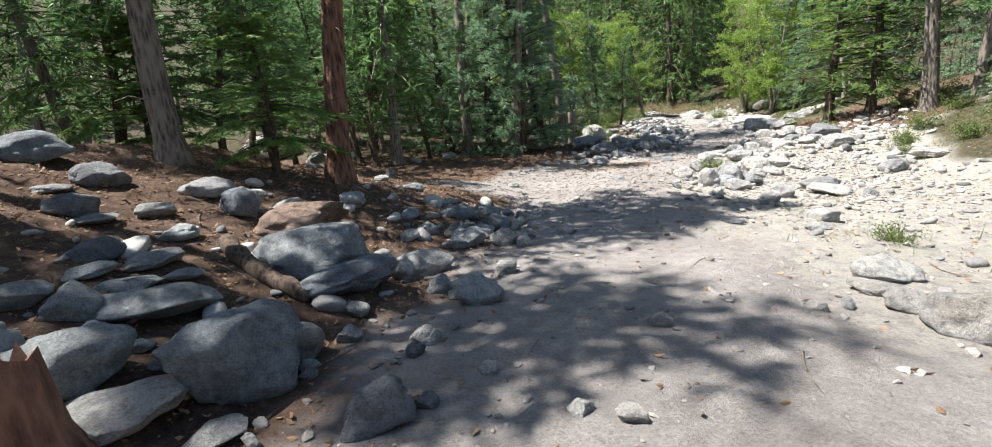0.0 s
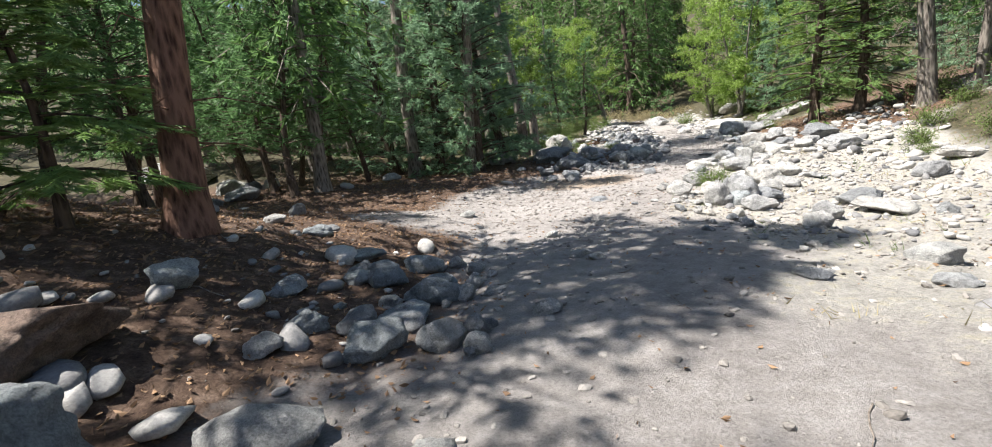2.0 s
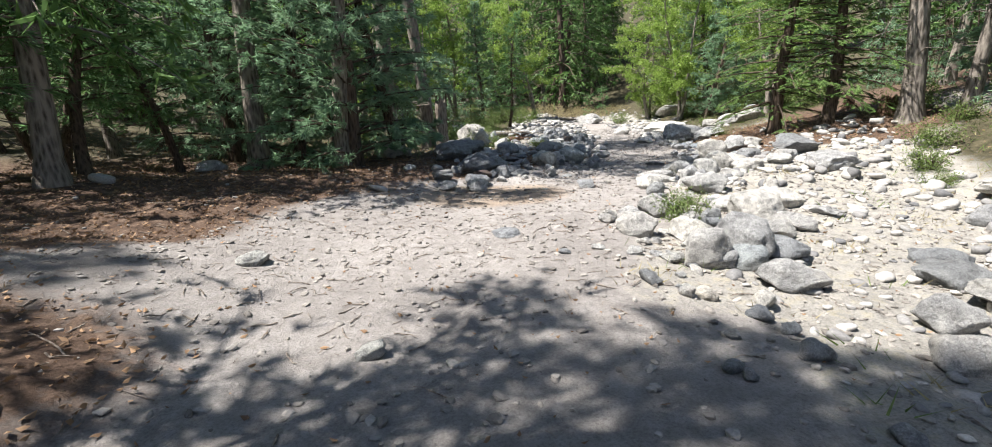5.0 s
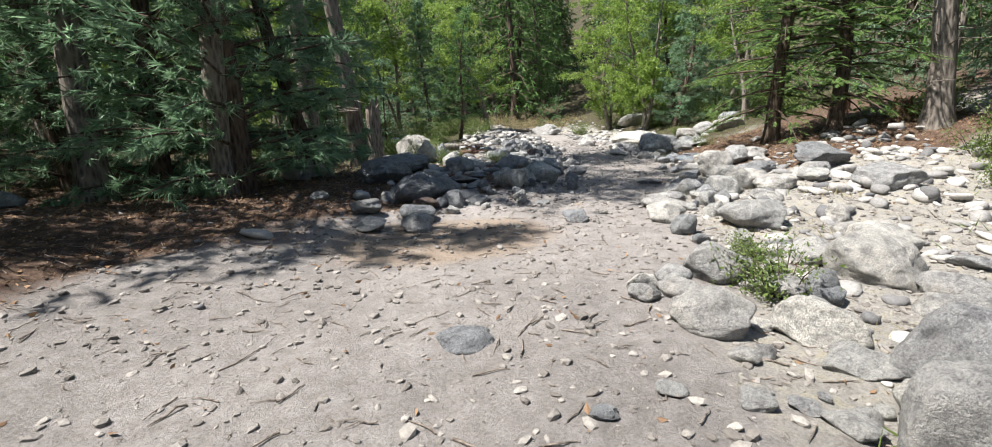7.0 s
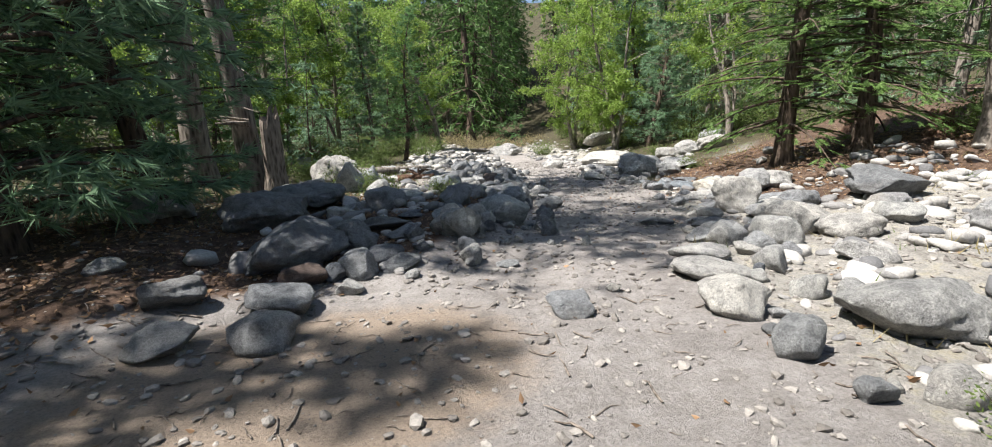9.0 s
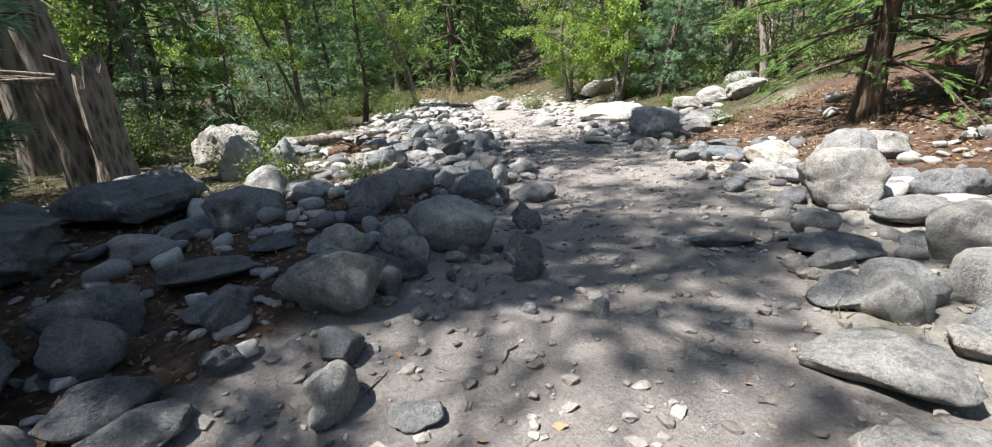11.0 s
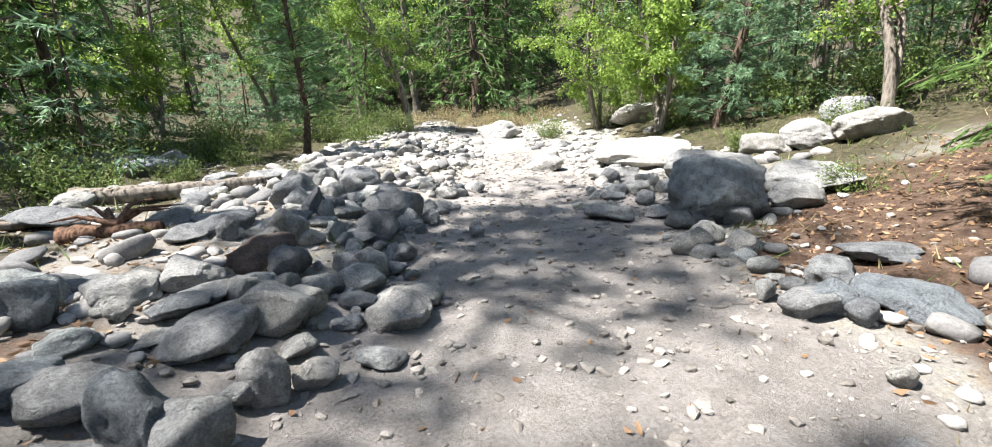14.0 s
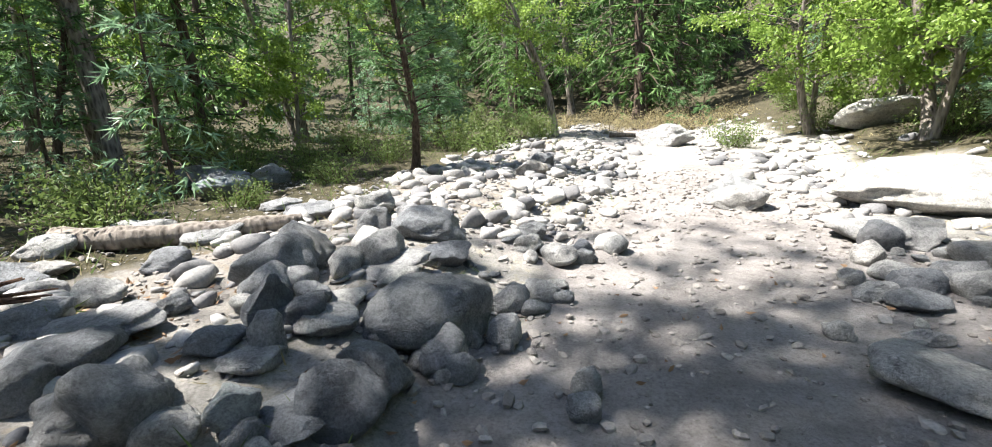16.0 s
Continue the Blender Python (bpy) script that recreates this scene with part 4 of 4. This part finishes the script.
plant(conifer("grey_pine", 21, 15, 0.2, 4.0, 3.4, "pine", 14, 12, BARK_GREY, PINE, "tall pine with a smooth grey-brown trunk on the bank", group="tall pines", lean=(-0.02, 0.0), dead=10, needle=1.9),
      [(-5.2, 8.0, 1.0, 0)])
# blue pines that reach the ground beside the track
plant(conifer("blue_pine", 11, 15, 0.2, 0.35, 3.0, "pine", 24, 20, BARK_DARK, BLUE_PINE, "bushy blue pine with long drooping needles down to the ground", group="young pines", needle=1.25),
      [(1.4, 20.9, 1.0, 0), (0.0, 21.3, 0.9, 130), (-1.8, 22.6, 0.9, 250)])
plant(conifer("blue_pine", 12, 11, 0.17, 0.5, 2.2, "pine", 21, 20, BARK_DARK, BLUE_PINE, "bushy blue pine with bright silvery needle tufts", group="young pines", bend=2, needle=1.25),
      [(2.7, 22.6, 1.0, 60), (19.3, 30.4, 0.75, 200), (22.0, 33.5, 0.9, 20), (9.0, 39.5, 0.7, 310), (19.6, 15.0, 0.8, 130), (18.9, 11.0, 0.75, 15), (20.6, 18.2, 0.9, 75)])
# tall pines with bare lower trunks
plant(conifer("red_pine", 13, 15, 0.235, 3.6, 3.6, "pine", 17, 13, BARK_RED, PINE, "tall pine with flaking red-brown bark", group="tall pines", dead=14, needle=1.8),
      [(-3.0, 9.4, 1.0, 0)])
plant(conifer("grey_pine", 14, 15, 0.19, 2.8, 2.7, "pine", 11, 10, BARK_GREY, PINE, "tall pine with a bare grey trunk and dead twigs", group="tall pines", lean=(-0.03, 0.02), dead=16, needle=1.8),
      [(-9.5, 14, 1.1, 80), (16.7, 18.2, 1.25, 150), (-12, 9, 1.0, 20), (17.9, 17.6, 0.95, 300), (18.6, 14.2, 1.1, 80), (24.1, 40, 1.2, 10), (3.3, 33.0, 0.9, 200), (4.2, 40.5, 0.9, 120), (23.2, 30.7, 1.05, 0), (22.7, 29.6, 0.9, 70)])
plant(conifer("dark_pine", 15, 10, 0.15, 1.9, 2.0, "pine", 11, 10, BARK_DARK, PINE, "slender pine with a dark leaning trunk", group="tall pines", lean=(-0.12, 0.05), bend=2.5, dead=18, needle=1.8),
      [(-3.9, 16.6, 0.8, 0), (-4.6, 17.2, 0.9, 25), (-3.5, 18.6, 1.0, 350), (-5.6, 18.4, 0.9, 60), (-2.0, 24.5, 1.0, 20), (-3.2, 28.5, 1.0, 90), (-8.0, 20, 1.0, 10), (-7.5, 30, 1.1, 45), (9.1, 33.3, 0.75, 190), (0.5, 26, 0.95, 160), (-6.8, 12.5, 0.9, 0), (2.5, 32.6, 0.7, 330), (-10.5, 25, 1.1, 30), (-6.2, 14.2, 1.0, 40), (-7.6, 16.8, 1.1, 200), (-9.2, 18.5, 1.1, 300), (-6.4, 22.4, 1.0, 100), (-5.2, 26.2, 1.1, 170), (-8.2, 24.0, 1.2, 20), (-9.4, 12.2, 1.2, 250), (-5.0, 20.6, 0.9, 280), (-2.6, 20.6, 0.8, 140)])
# pines, most of them added, whose high crowns shade the stony stretch
plant(conifer("high_pine", 20, 18, 0.2, 10.0, 2.7, "pine", 5, 9, BARK_GREY, PINE, "tall pine with a thick grey furrowed trunk, high crown added for shade", group="tall pines", lean=(-0.03, 0.03), dead=8, needle=2.0),
      [(3.9, 24.9, 1.2, 0), (-0.9, 21.0, 1.0, 240), (1.1, 20.7, 0.85, 120),   (2.6, 27.5, 1.25, 60)])
# spruces with flat layered boughs
plant(conifer("spruce", 16, 10.5, 0.20, 0.95, 2.9, "spruce", 38, 60, BARK_DARK, SPRUCE, "green spruce with flat layered boughs above bare ground", group="spruces", needle=0.62),
      [(15.2, 21.4, 1.0, 0), (16.0, 20.2, 0.95, 140)])
plant(conifer("spruce", 17, 3.0, 0.07, 0.7, 1.7, "spruce", 30, 34, BARK_DARK, SPRUCE, "small spruce with a flat bough over the litter", group="spruces"),
      [(-3.9, 8.7, 1.0, 0), (-8.0, 11.5, 1.3, 90)])
# broadleaf trees
plant(broadleaf("poplar", 18, 9.5, 0.13, 1.0, 2.8, 21000, 0.115, "broadleaf tree with sunlit yellow-green leaves", stems=2),
      [(19.0, 32.3, 1.0, 0), (19.6, 36.5, 0.9, 100), (1.6, 29.6, 0.8, 200), (4.8, 38.3, 0.9, 50), (22.5, 37, 1.0, 240)])
plant(broadleaf("poplar", 19, 8.5, 0.14, 1.8, 2.5, 16000, 0.11, "slender broadleaf tree with a forked grey trunk", lean=(-0.2, 0), stems=2),
      [(13.2, 41, 1.0, 0), (1.5, 35, 1.0, 180), (-2.5, 32, 1.0, 60), (8.0, 44, 1.1, 90), (19.5, 26.5, 0.8, 270), (-6, 37, 1.1, 140)])

# the woods behind: tall conifers, thick enough to close the view
wood = random.Random(4)
far_trees = [
    conifer("wood_conifer", 41, 17, 0.22, 1.0, 3.0, "far", 11, 6, BARK_DARK, FAR_NEEDLES, "tall dark conifer of the surrounding woods", group="surrounding woods"),
    conifer("wood_conifer", 42, 15, 0.19, 2.6, 2.6, "far", 11, 6, BARK_GREY, FAR_NEEDLES, "tall dark conifer of the surrounding woods", group="surrounding woods", dead=10),
    conifer("wood_conifer", 43, 11, 0.15, 0.5, 2.5, "far", 12, 6, BARK_DARK, FAR_NEEDLES, "tall dark conifer of the surrounding woods", group="surrounding woods")]
spots, used = [[], [], []], []
tries = 0
while len(used) < 140 and tries < 20000:
    tries += 1
    a, r = wood.uniform(0, 2 * math.pi), wood.uniform(9, 62) ** 1.0
    x, y = 8 + r * math.sin(a), 20 + r * math.cos(a)
    off = x - float(track_x(y))
    if y < 0 and wood.random() < 0.8:
        continue
    limit = 8.5 if off < 0 else 10.5
    if y > 24:
        limit = 12.5 if off < 0 else 9.5
    if abs(off) < limit and y < 50:
        continue
    if any((x - p) ** 2 + (y - q) ** 2 < 2.6 ** 2 for p, q in used):
        continue
    used.append((x, y))
    spots[1 if off < 0 and y < 27 else wood.randrange(3)].append((x, y, wood.uniform(0.8, 1.2), wood.uniform(0, 360)))
for k in range(44):
    x, y = wood.uniform(0, 52), wood.uniform(54, 84)
    spots[k % 2].append((x, y, wood.uniform(1.2, 1.65), wood.uniform(0, 360)))
clearings = [(-6.3, 15.0)]
for tree, s in zip(far_trees, spots):
    plant(tree, [q for q in s if all(math.hypot(q[0] - a, q[1] - b) > 0.3 for a, b in clearings)])

sapling = conifer("sapling", 45, 4.2, 0.05, 0.15, 1.3, "far", 10, 5, BARK_DARK, BLUE_PINE, "bushy conifer sapling in the understorey", group="saplings", needle=0.6)
spots = []
while len(spots) < 70:
    x, y = wood.uniform(-16, 30), wood.uniform(9, 56)
    off = x - float(track_x(y))
    if -16 < off < -7.5 and y > 27 or (9.0 if y < 24 else 7.5) < off < 16:
        spots.append((x, y, wood.uniform(0.5, 1.2), wood.uniform(0, 360)))
plant(sapling, spots)

# unseen pines beside the start, added so that their shade falls on the track
plant(conifer("shade_pine", 44, 12, 0.16, 7.8, 1.5, "far", 9, 5, BARK_GREY, FAR_NEEDLES, "unseen tall pine added beside the start to shade the track", group="tall pines"),
      [(-5.7, 4.5, 1.22, 0), (-7.6, 5.2, 1.0, 90)])


# ---- undergrowth ----
def bush(seed, width, tall, leaves, size, leaf, label, name="bush"):
    g = np.random.default_rng(seed)
    root = new(name)
    st = Pile()
    P, D = [], []
    for _ in range(22):
        a, r = g.uniform(0, 6.28), width * 0.5 * math.sqrt(g.uniform(0, 1))
        tip = np.array((math.cos(a) * r, math.sin(a) * r, tall * g.uniform(0.5, 1) * (1 - 0.4 * r / width)))
        base = tip * (0.25, 0.25, 0)
        mid = (base + tip) / 2 + (0, 0, tall * 0.12)
        st.add(*tube([base, mid, tip], [0.008, 0.006, 0.002], 4))
        n = leaves // 22
        u = g.uniform(0.15, 1.05, n)[:, None]
        P.append(base + (tip - base) * u + g.normal(size=(n, 3)) * width * 0.07)
        D.append(unit(g.normal(size=(n, 3)) + (math.cos(a) * 0.5, math.sin(a) * 0.5, 0.35)))
    P, D = np.concatenate(P), np.concatenate(D)
    L = size * g.uniform(0.5, 1.2, len(P))
    P[:, 2] = np.maximum(P[:, 2], 0.01)
    tagged(mesh_object("stem_mass", st.v, st.f, BARK_DARK, True, root), kind="stuff")
    v, f = leaf_quads(P, D, L, L * 0.45, g)
    mesh_object("leaves", v, f, leaf, False, root)
    return tagged(root, label, "bush", "bushes")


plant(bush(61, 1.0, 0.55, 1500, 0.05, WEED, "low green bush growing between pale boulders"), [(6.55, 13.75, 1.0, 0), (7.1, 14.6, 0.6, 60), (6.2, 23.7, 1.1, 90), (5.6, 25.2, 1.2, 200), (7.2, 22.6, 0.7, 20), (5.0, 5.6, 0.6, 300), (12.6, 14.6, 0.8, 130), (14.0, 13.6, 1.2, 10), (15.3, 14.2, 1.3, 200), (5.2, 27.4, 1.2, 45), (8.0, 31.8, 1.0, 15), (5.6, 29.6, 1.2, 100), (7.0, 30.2, 0.9, 220), (4.6, 30.8, 1.3, 20), (17.2, 27.6, 1.0, 70), (18.4, 26.2, 1.2, 10), (15.4, 24.2, 0.8, 300), (13.6, 15.4, 1.1, 40), (14.8, 16.4, 1.3, 90), (15.6, 12.4, 1.3, 10), (13.2, 11.8, 1.0, 150), (16.4, 16.9, 1.2, 200)])
plant(bush(62, 1.7, 0.95, 2200, 0.075, WEED, "leafy yellow-green shrub at the edge of the woods"), [(7.0, 33.2, 1.0, 0), (5.2, 33.8, 1.2, 80), (10.8, 36.2, 1.0, 160), (9.6, 38.0, 1.2, 30), (2.6, 30.2, 1.1, 220), (19.6, 32.4, 1.0, 90), (20.6, 29.4, 1.2, 180), (17.4, 36.5, 0.9, 0), (3.6, 28.2, 1.1, 50), (1.5, 26.5, 1.0, 300), (16.5, 13.2, 1.3, 75), (17.5, 15.6, 1.4, 330), (6.4, 28.6, 0.9, 250), (12.4, 39.5, 0.9, 15), (-1.0, 30.0, 1.2, 110), (20.0, 36.5, 1.1, 60), (21.5, 27.8, 1.3, 20), (23.4, 29.0, 1.4, 130), (20.4, 25.0, 1.3, 240), (22.5, 32.0, 1.3, 300), (24.5, 33.0, 1.4, 10), (8.2, 35.0, 0.9, 70), (3.6, 35.6, 1.2, 190), (6.6, 38.5, 1.3, 230), (0.4, 32.0, 1.3, 330), (-2.5, 35, 1.4, 45), (11.0, 41, 1.2, 80), (23.0, 39.0, 1.3, 150), (25.5, 36.5, 1.4, 95), (12.6, 44, 1.2, 10), (24, 44, 1.4, 200), (26.5, 47, 1.5, 60), (10, 48, 1.4, 130), (16.6, 14.6, 1.2, 20), (18.4, 13.0, 1.4, 140), (19.2, 16.2, 1.5, 260), (17.6, 18.8, 1.1, 80)])
plant(bush(63, 1.6, 0.6, 1500, 0.06, STRAW, "dry straw-coloured brush on the gravel"), [(16.0, 44, 1.2, 0), (18.0, 46, 1.3, 70), (20.0, 44.5, 1.2, 140), (14.5, 46, 1.1, 210), (22.5, 47, 1.3, 20), (17, 49, 1.4, 280), (20.5, 50, 1.3, 310)])
plant(conifer("young_pine", 64, 2.2, 0.03, 0.1, 0.6, "pine", 7, 12, BARK_DARK, PINE, "small bright young pine in the open", group="young pines"), [(19.6, 46.0, 1.0, 0), (21.6, 47.5, 1.3, 90)])


# ---- logs, stumps, sticks and litter ----
def log(a, b, r0, r1, mat, label, name="log", seed=1, bend=0.08):
    """A fallen log from a to b, lying on the ground."""
    g = np.random.default_rng(seed)
    n = 12
    t = np.linspace(0, 1, n)
    p = np.outer(1 - t, a) + np.outer(t, b)
    side = np.array((b[1] - a[1], a[0] - b[0]))
    p = p[:, :2] + np.outer(np.sin(t * 3.1 + g.uniform(0, 2)) * bend, side)
    r = (r0 * (1 - t) + r1 * t) * (1 + 0.12 * np.sin(t * 23 + g.uniform(0, 6)))
    z = relief(p[:, 0], p[:, 1]) + r * 0.7
    z = np.minimum(np.maximum(z, np.linspace(z[0], z[-1], n)), z + 0.12)
    pts = np.column_stack([p, z])
    v, f = tube(pts, r, 10)
    v = bark_bumps(g, v, r0 * 1.6)
    f = list(f) + [tuple(range(9, -1, -1)), tuple(range((n - 1) * 10, n * 10))]
    ob = mesh_object(name, v, f, mat)
    return tagged(ob, label, "log" if name == "log" else name.replace("_", " "))


log((-2.85, 5.0), (-1.8, 4.1), 0.10, 0.08, BARK_DARK, "rotting dark log lying between boulders", seed=2)
log((6.4, 28.0), (8.6, 28.4), 0.13, 0.09, BARK_GREY, "weathered grey log on the stony bank", seed=3)
log((7.1, 26.0), (7.9, 25.6), 0.10, 0.05, ROTWOOD, "crumbling red-brown rotten log among stones", seed=4)
log((5.0, 26.4), (6.6, 26.9), 0.08, 0.05, DEADWOOD, "bare driftwood pole on the bank", seed=5)
log((15.4, 42.0), (17.0, 42.4), 0.1, 0.08, DEADWOOD, "sawn pale log beside the far track", seed=6)


def stump(x, y, r, h, mat, label, seed):
    """A broken stump with splintered top and root flare."""
    g = np.random.default_rng(seed)
    sides, v, f = 18, [], []
    rings = [(-0.2, 1.5), (0.05, 1.25), (0.3, 1.0), (0.8, 0.93), (1.0, 0.86)]
    jag = g.uniform(-0.16, 0.1, sides)
    for k, (z, s) in enumerate(rings):
        for i in range(sides):
            a = 6.2832 * i / sides
            q = r * s * (1 + 0.12 * math.sin(a * 3 + seed) + g.uniform(-0.05, 0.05))
            v.append((math.cos(a) * q, math.sin(a) * q, h * (z + (jag[i] if k == 4 else 0))))
    for k in range(4):
        for i in range(sides):
            j = (i + 1) % sides
            f.append((k * sides + i, k * sides + j, (k + 1) * sides + j, (k + 1) * sides + i))
    v.append((0, 0, h * 0.8))
    for i in range(sides):
        f.append((4 * sides + i, 4 * sides + (i + 1) % sides, len(v) - 1))
    ob = mesh_object("stump", v, f, mat, False)
    ob.location = (x, y, float(relief(x, y)))
    return tagged(ob, label, "stump")


stump(-2.28, 1.95, 0.17, 0.55, BARK_RED, "dark reddish-brown stump beside the track", 7)
stump(4.25, 24.45, 0.20, 1.7, DEADWOOD, "splintered pale snag leaning beside a pine", 8)
stump(17.4, 19.4, 0.22, 0.5, ROTWOOD, "red-brown rotten stump on the bank", 9)
stump(18.9, 22.0, 0.18, 0.45, ROTWOOD, "broken stump among the spruces", 10)

# splintered branch on the snag
g = np.random.default_rng(77)
snag = new("broken_branch")
for k in range(7):
    a = g.uniform(2.5, 4.0)
    o = np.array((3.9, 24.5, float(relief(3.9, 24.5)) + 1.45 + g.uniform(-0.08, 0.08)))
    d = np.array((math.cos(a), math.sin(a) - 0.4, g.uniform(-0.1, 0.25)))
    mesh_object("splinter", *tube([o, o + d * 0.3, o + d * g.uniform(0.5, 0.8)], [0.035, 0.025, 0.006], 5), DEADWOOD, True, snag)
tagged(snag, "pale splintered branch torn from the trunk", "branch")


# torn roots of the rotten log
g = np.random.default_rng(78)
roots = new("root_tangle")
for k in range(12):
    a = g.uniform(-0.6, 3.6)
    o = np.array((7.55, 25.8, float(relief(7.55, 25.8)) + 0.12))
    d = np.array((math.cos(a), math.sin(a), g.uniform(0.0, 0.5)))
    L = g.uniform(0.25, 0.6)
    mesh_object("root", *tube([o, o + d * L * 0.5 + (0, 0, 0.05), o + d * L + (0.05, 0, -0.04)], [0.03, 0.018, 0.005], 5), ROTWOOD, True, roots)
tagged(roots, "tangle of torn red-brown roots between stones", "roots")


def sticks(name, count, box, chance, length, mat, seed, label, category):
    """Fallen twigs lying about."""
    g = np.random.default_rng(seed)
    pile = Pile()
    while count:
        x, y = g.uniform(box[0], box[1]), g.uniform(box[2], box[3])
        if g.uniform() > float(chance(x, y)):
            continue
        count -= 1
        L, a = g.uniform(*length), g.uniform(0, 6.28)
        r = 0.002 + 0.007 * (L / length[1]) * g.uniform(0.4, 1)
        pts = []
        for k in range(5):
            s = (k / 4 - 0.5) * L
            px_, py_ = x + math.cos(a + 0.04 * k) * s, y + math.sin(a + 0.04 * k) * s + g.normal() * 0.01
            pts.append((px_, py_, float(relief(px_, py_)) + r * 0.8 + abs(g.normal()) * 0.008))
        pile.add(*tube(pts, [r, r, r * 0.85, r * 0.7, r * 0.4], 5))
    return tagged(mesh_object(name, pile.v, pile.f, mat), label, category, kind="stuff")


def on_litter(x, y):
    d, gr, gs = zones(np.asarray(x), np.asarray(y))
    return 0.25 + 0.75 * d


def on_clearing(x, y):
    return 1.0 if abs(x - 3) < 4.5 and 11 < y < 19 else 0.15


sticks("twigs", 330, (-5, 13, 1, 28), on_litter, (0.08, 0.6), DEADWOOD, 81, "pale dry twigs on the ground", "twigs")
sticks("twigs", 900, (-2, 8, 10, 20), on_clearing, (0.03, 0.24), DEADWOOD, 82, "broken twigs scattered over the silt", "twigs")


def strewn(name, count, box, chance, size, mat, seed, label, category, up):
    """Small flat or upright blades on the ground: dead leaves, grass."""
    g = np.random.default_rng(seed)
    x, y = g.uniform(box[0], box[1], count), g.uniform(box[2], box[3], count)
    keep = g.uniform(0, 1, count) < chance(x, y)
    x, y = x[keep], y[keep]
    P = np.stack([x, y, relief(x, y) + 0.006], -1)
    n = len(x)
    D = g.normal(size=(n, 3)) * (1, 1, 0.25)
    L = g.uniform(*size, n)
    if up:
        D[:, 2] = np.abs(D[:, 2]) + up
        v, f = blades(P, unit(D), L, L * 0.06 + 0.004, g)
    else:
        D[:, 2] = np.abs(D[:, 2])
        v, f = leaf_quads(P + (0, 0, 0.008), unit(D), L, L * 0.5, g)
    return tagged(mesh_object(name, v, f, mat, False), label, category, kind="stuff")


strewn("leaf_litter", 130000, (-7, 18, 1, 27), lambda x, y: np.clip(zones(x, y)[0] * 0.7 + 0.03, 0, 1), (0.025, 0.08), LITTER, 91, "dry brown leaves and needles on the soil", "leaf litter", 0)
strewn("dry_grass", 60000, (3, 20, 4, 44), lambda x, y: np.clip(zones(x, y)[1] * np.clip(waves(x, y, 71, 1.8) - 0.35, 0, 1), 0, 1), (0.05, 0.16), STRAW, 92, "sparse straw-coloured grass between the stones", "grass", 0.8)
strewn("green_weeds", 150000, (-4, 24, 3, 42), lambda x, y: np.clip(zones(x, y)[2] * 0.45 * np.clip(waves(x, y, 72, 1.5) + 0.4, 0, 1) + zones(x, y)[1] * np.clip(waves(x, y, 73, 1.3) - 1.0, 0, 1) * 0.6, 0, 1), (0.06, 0.24), WEED, 93, "low green weeds and grass at the wood's edge", "weeds", 0.9)
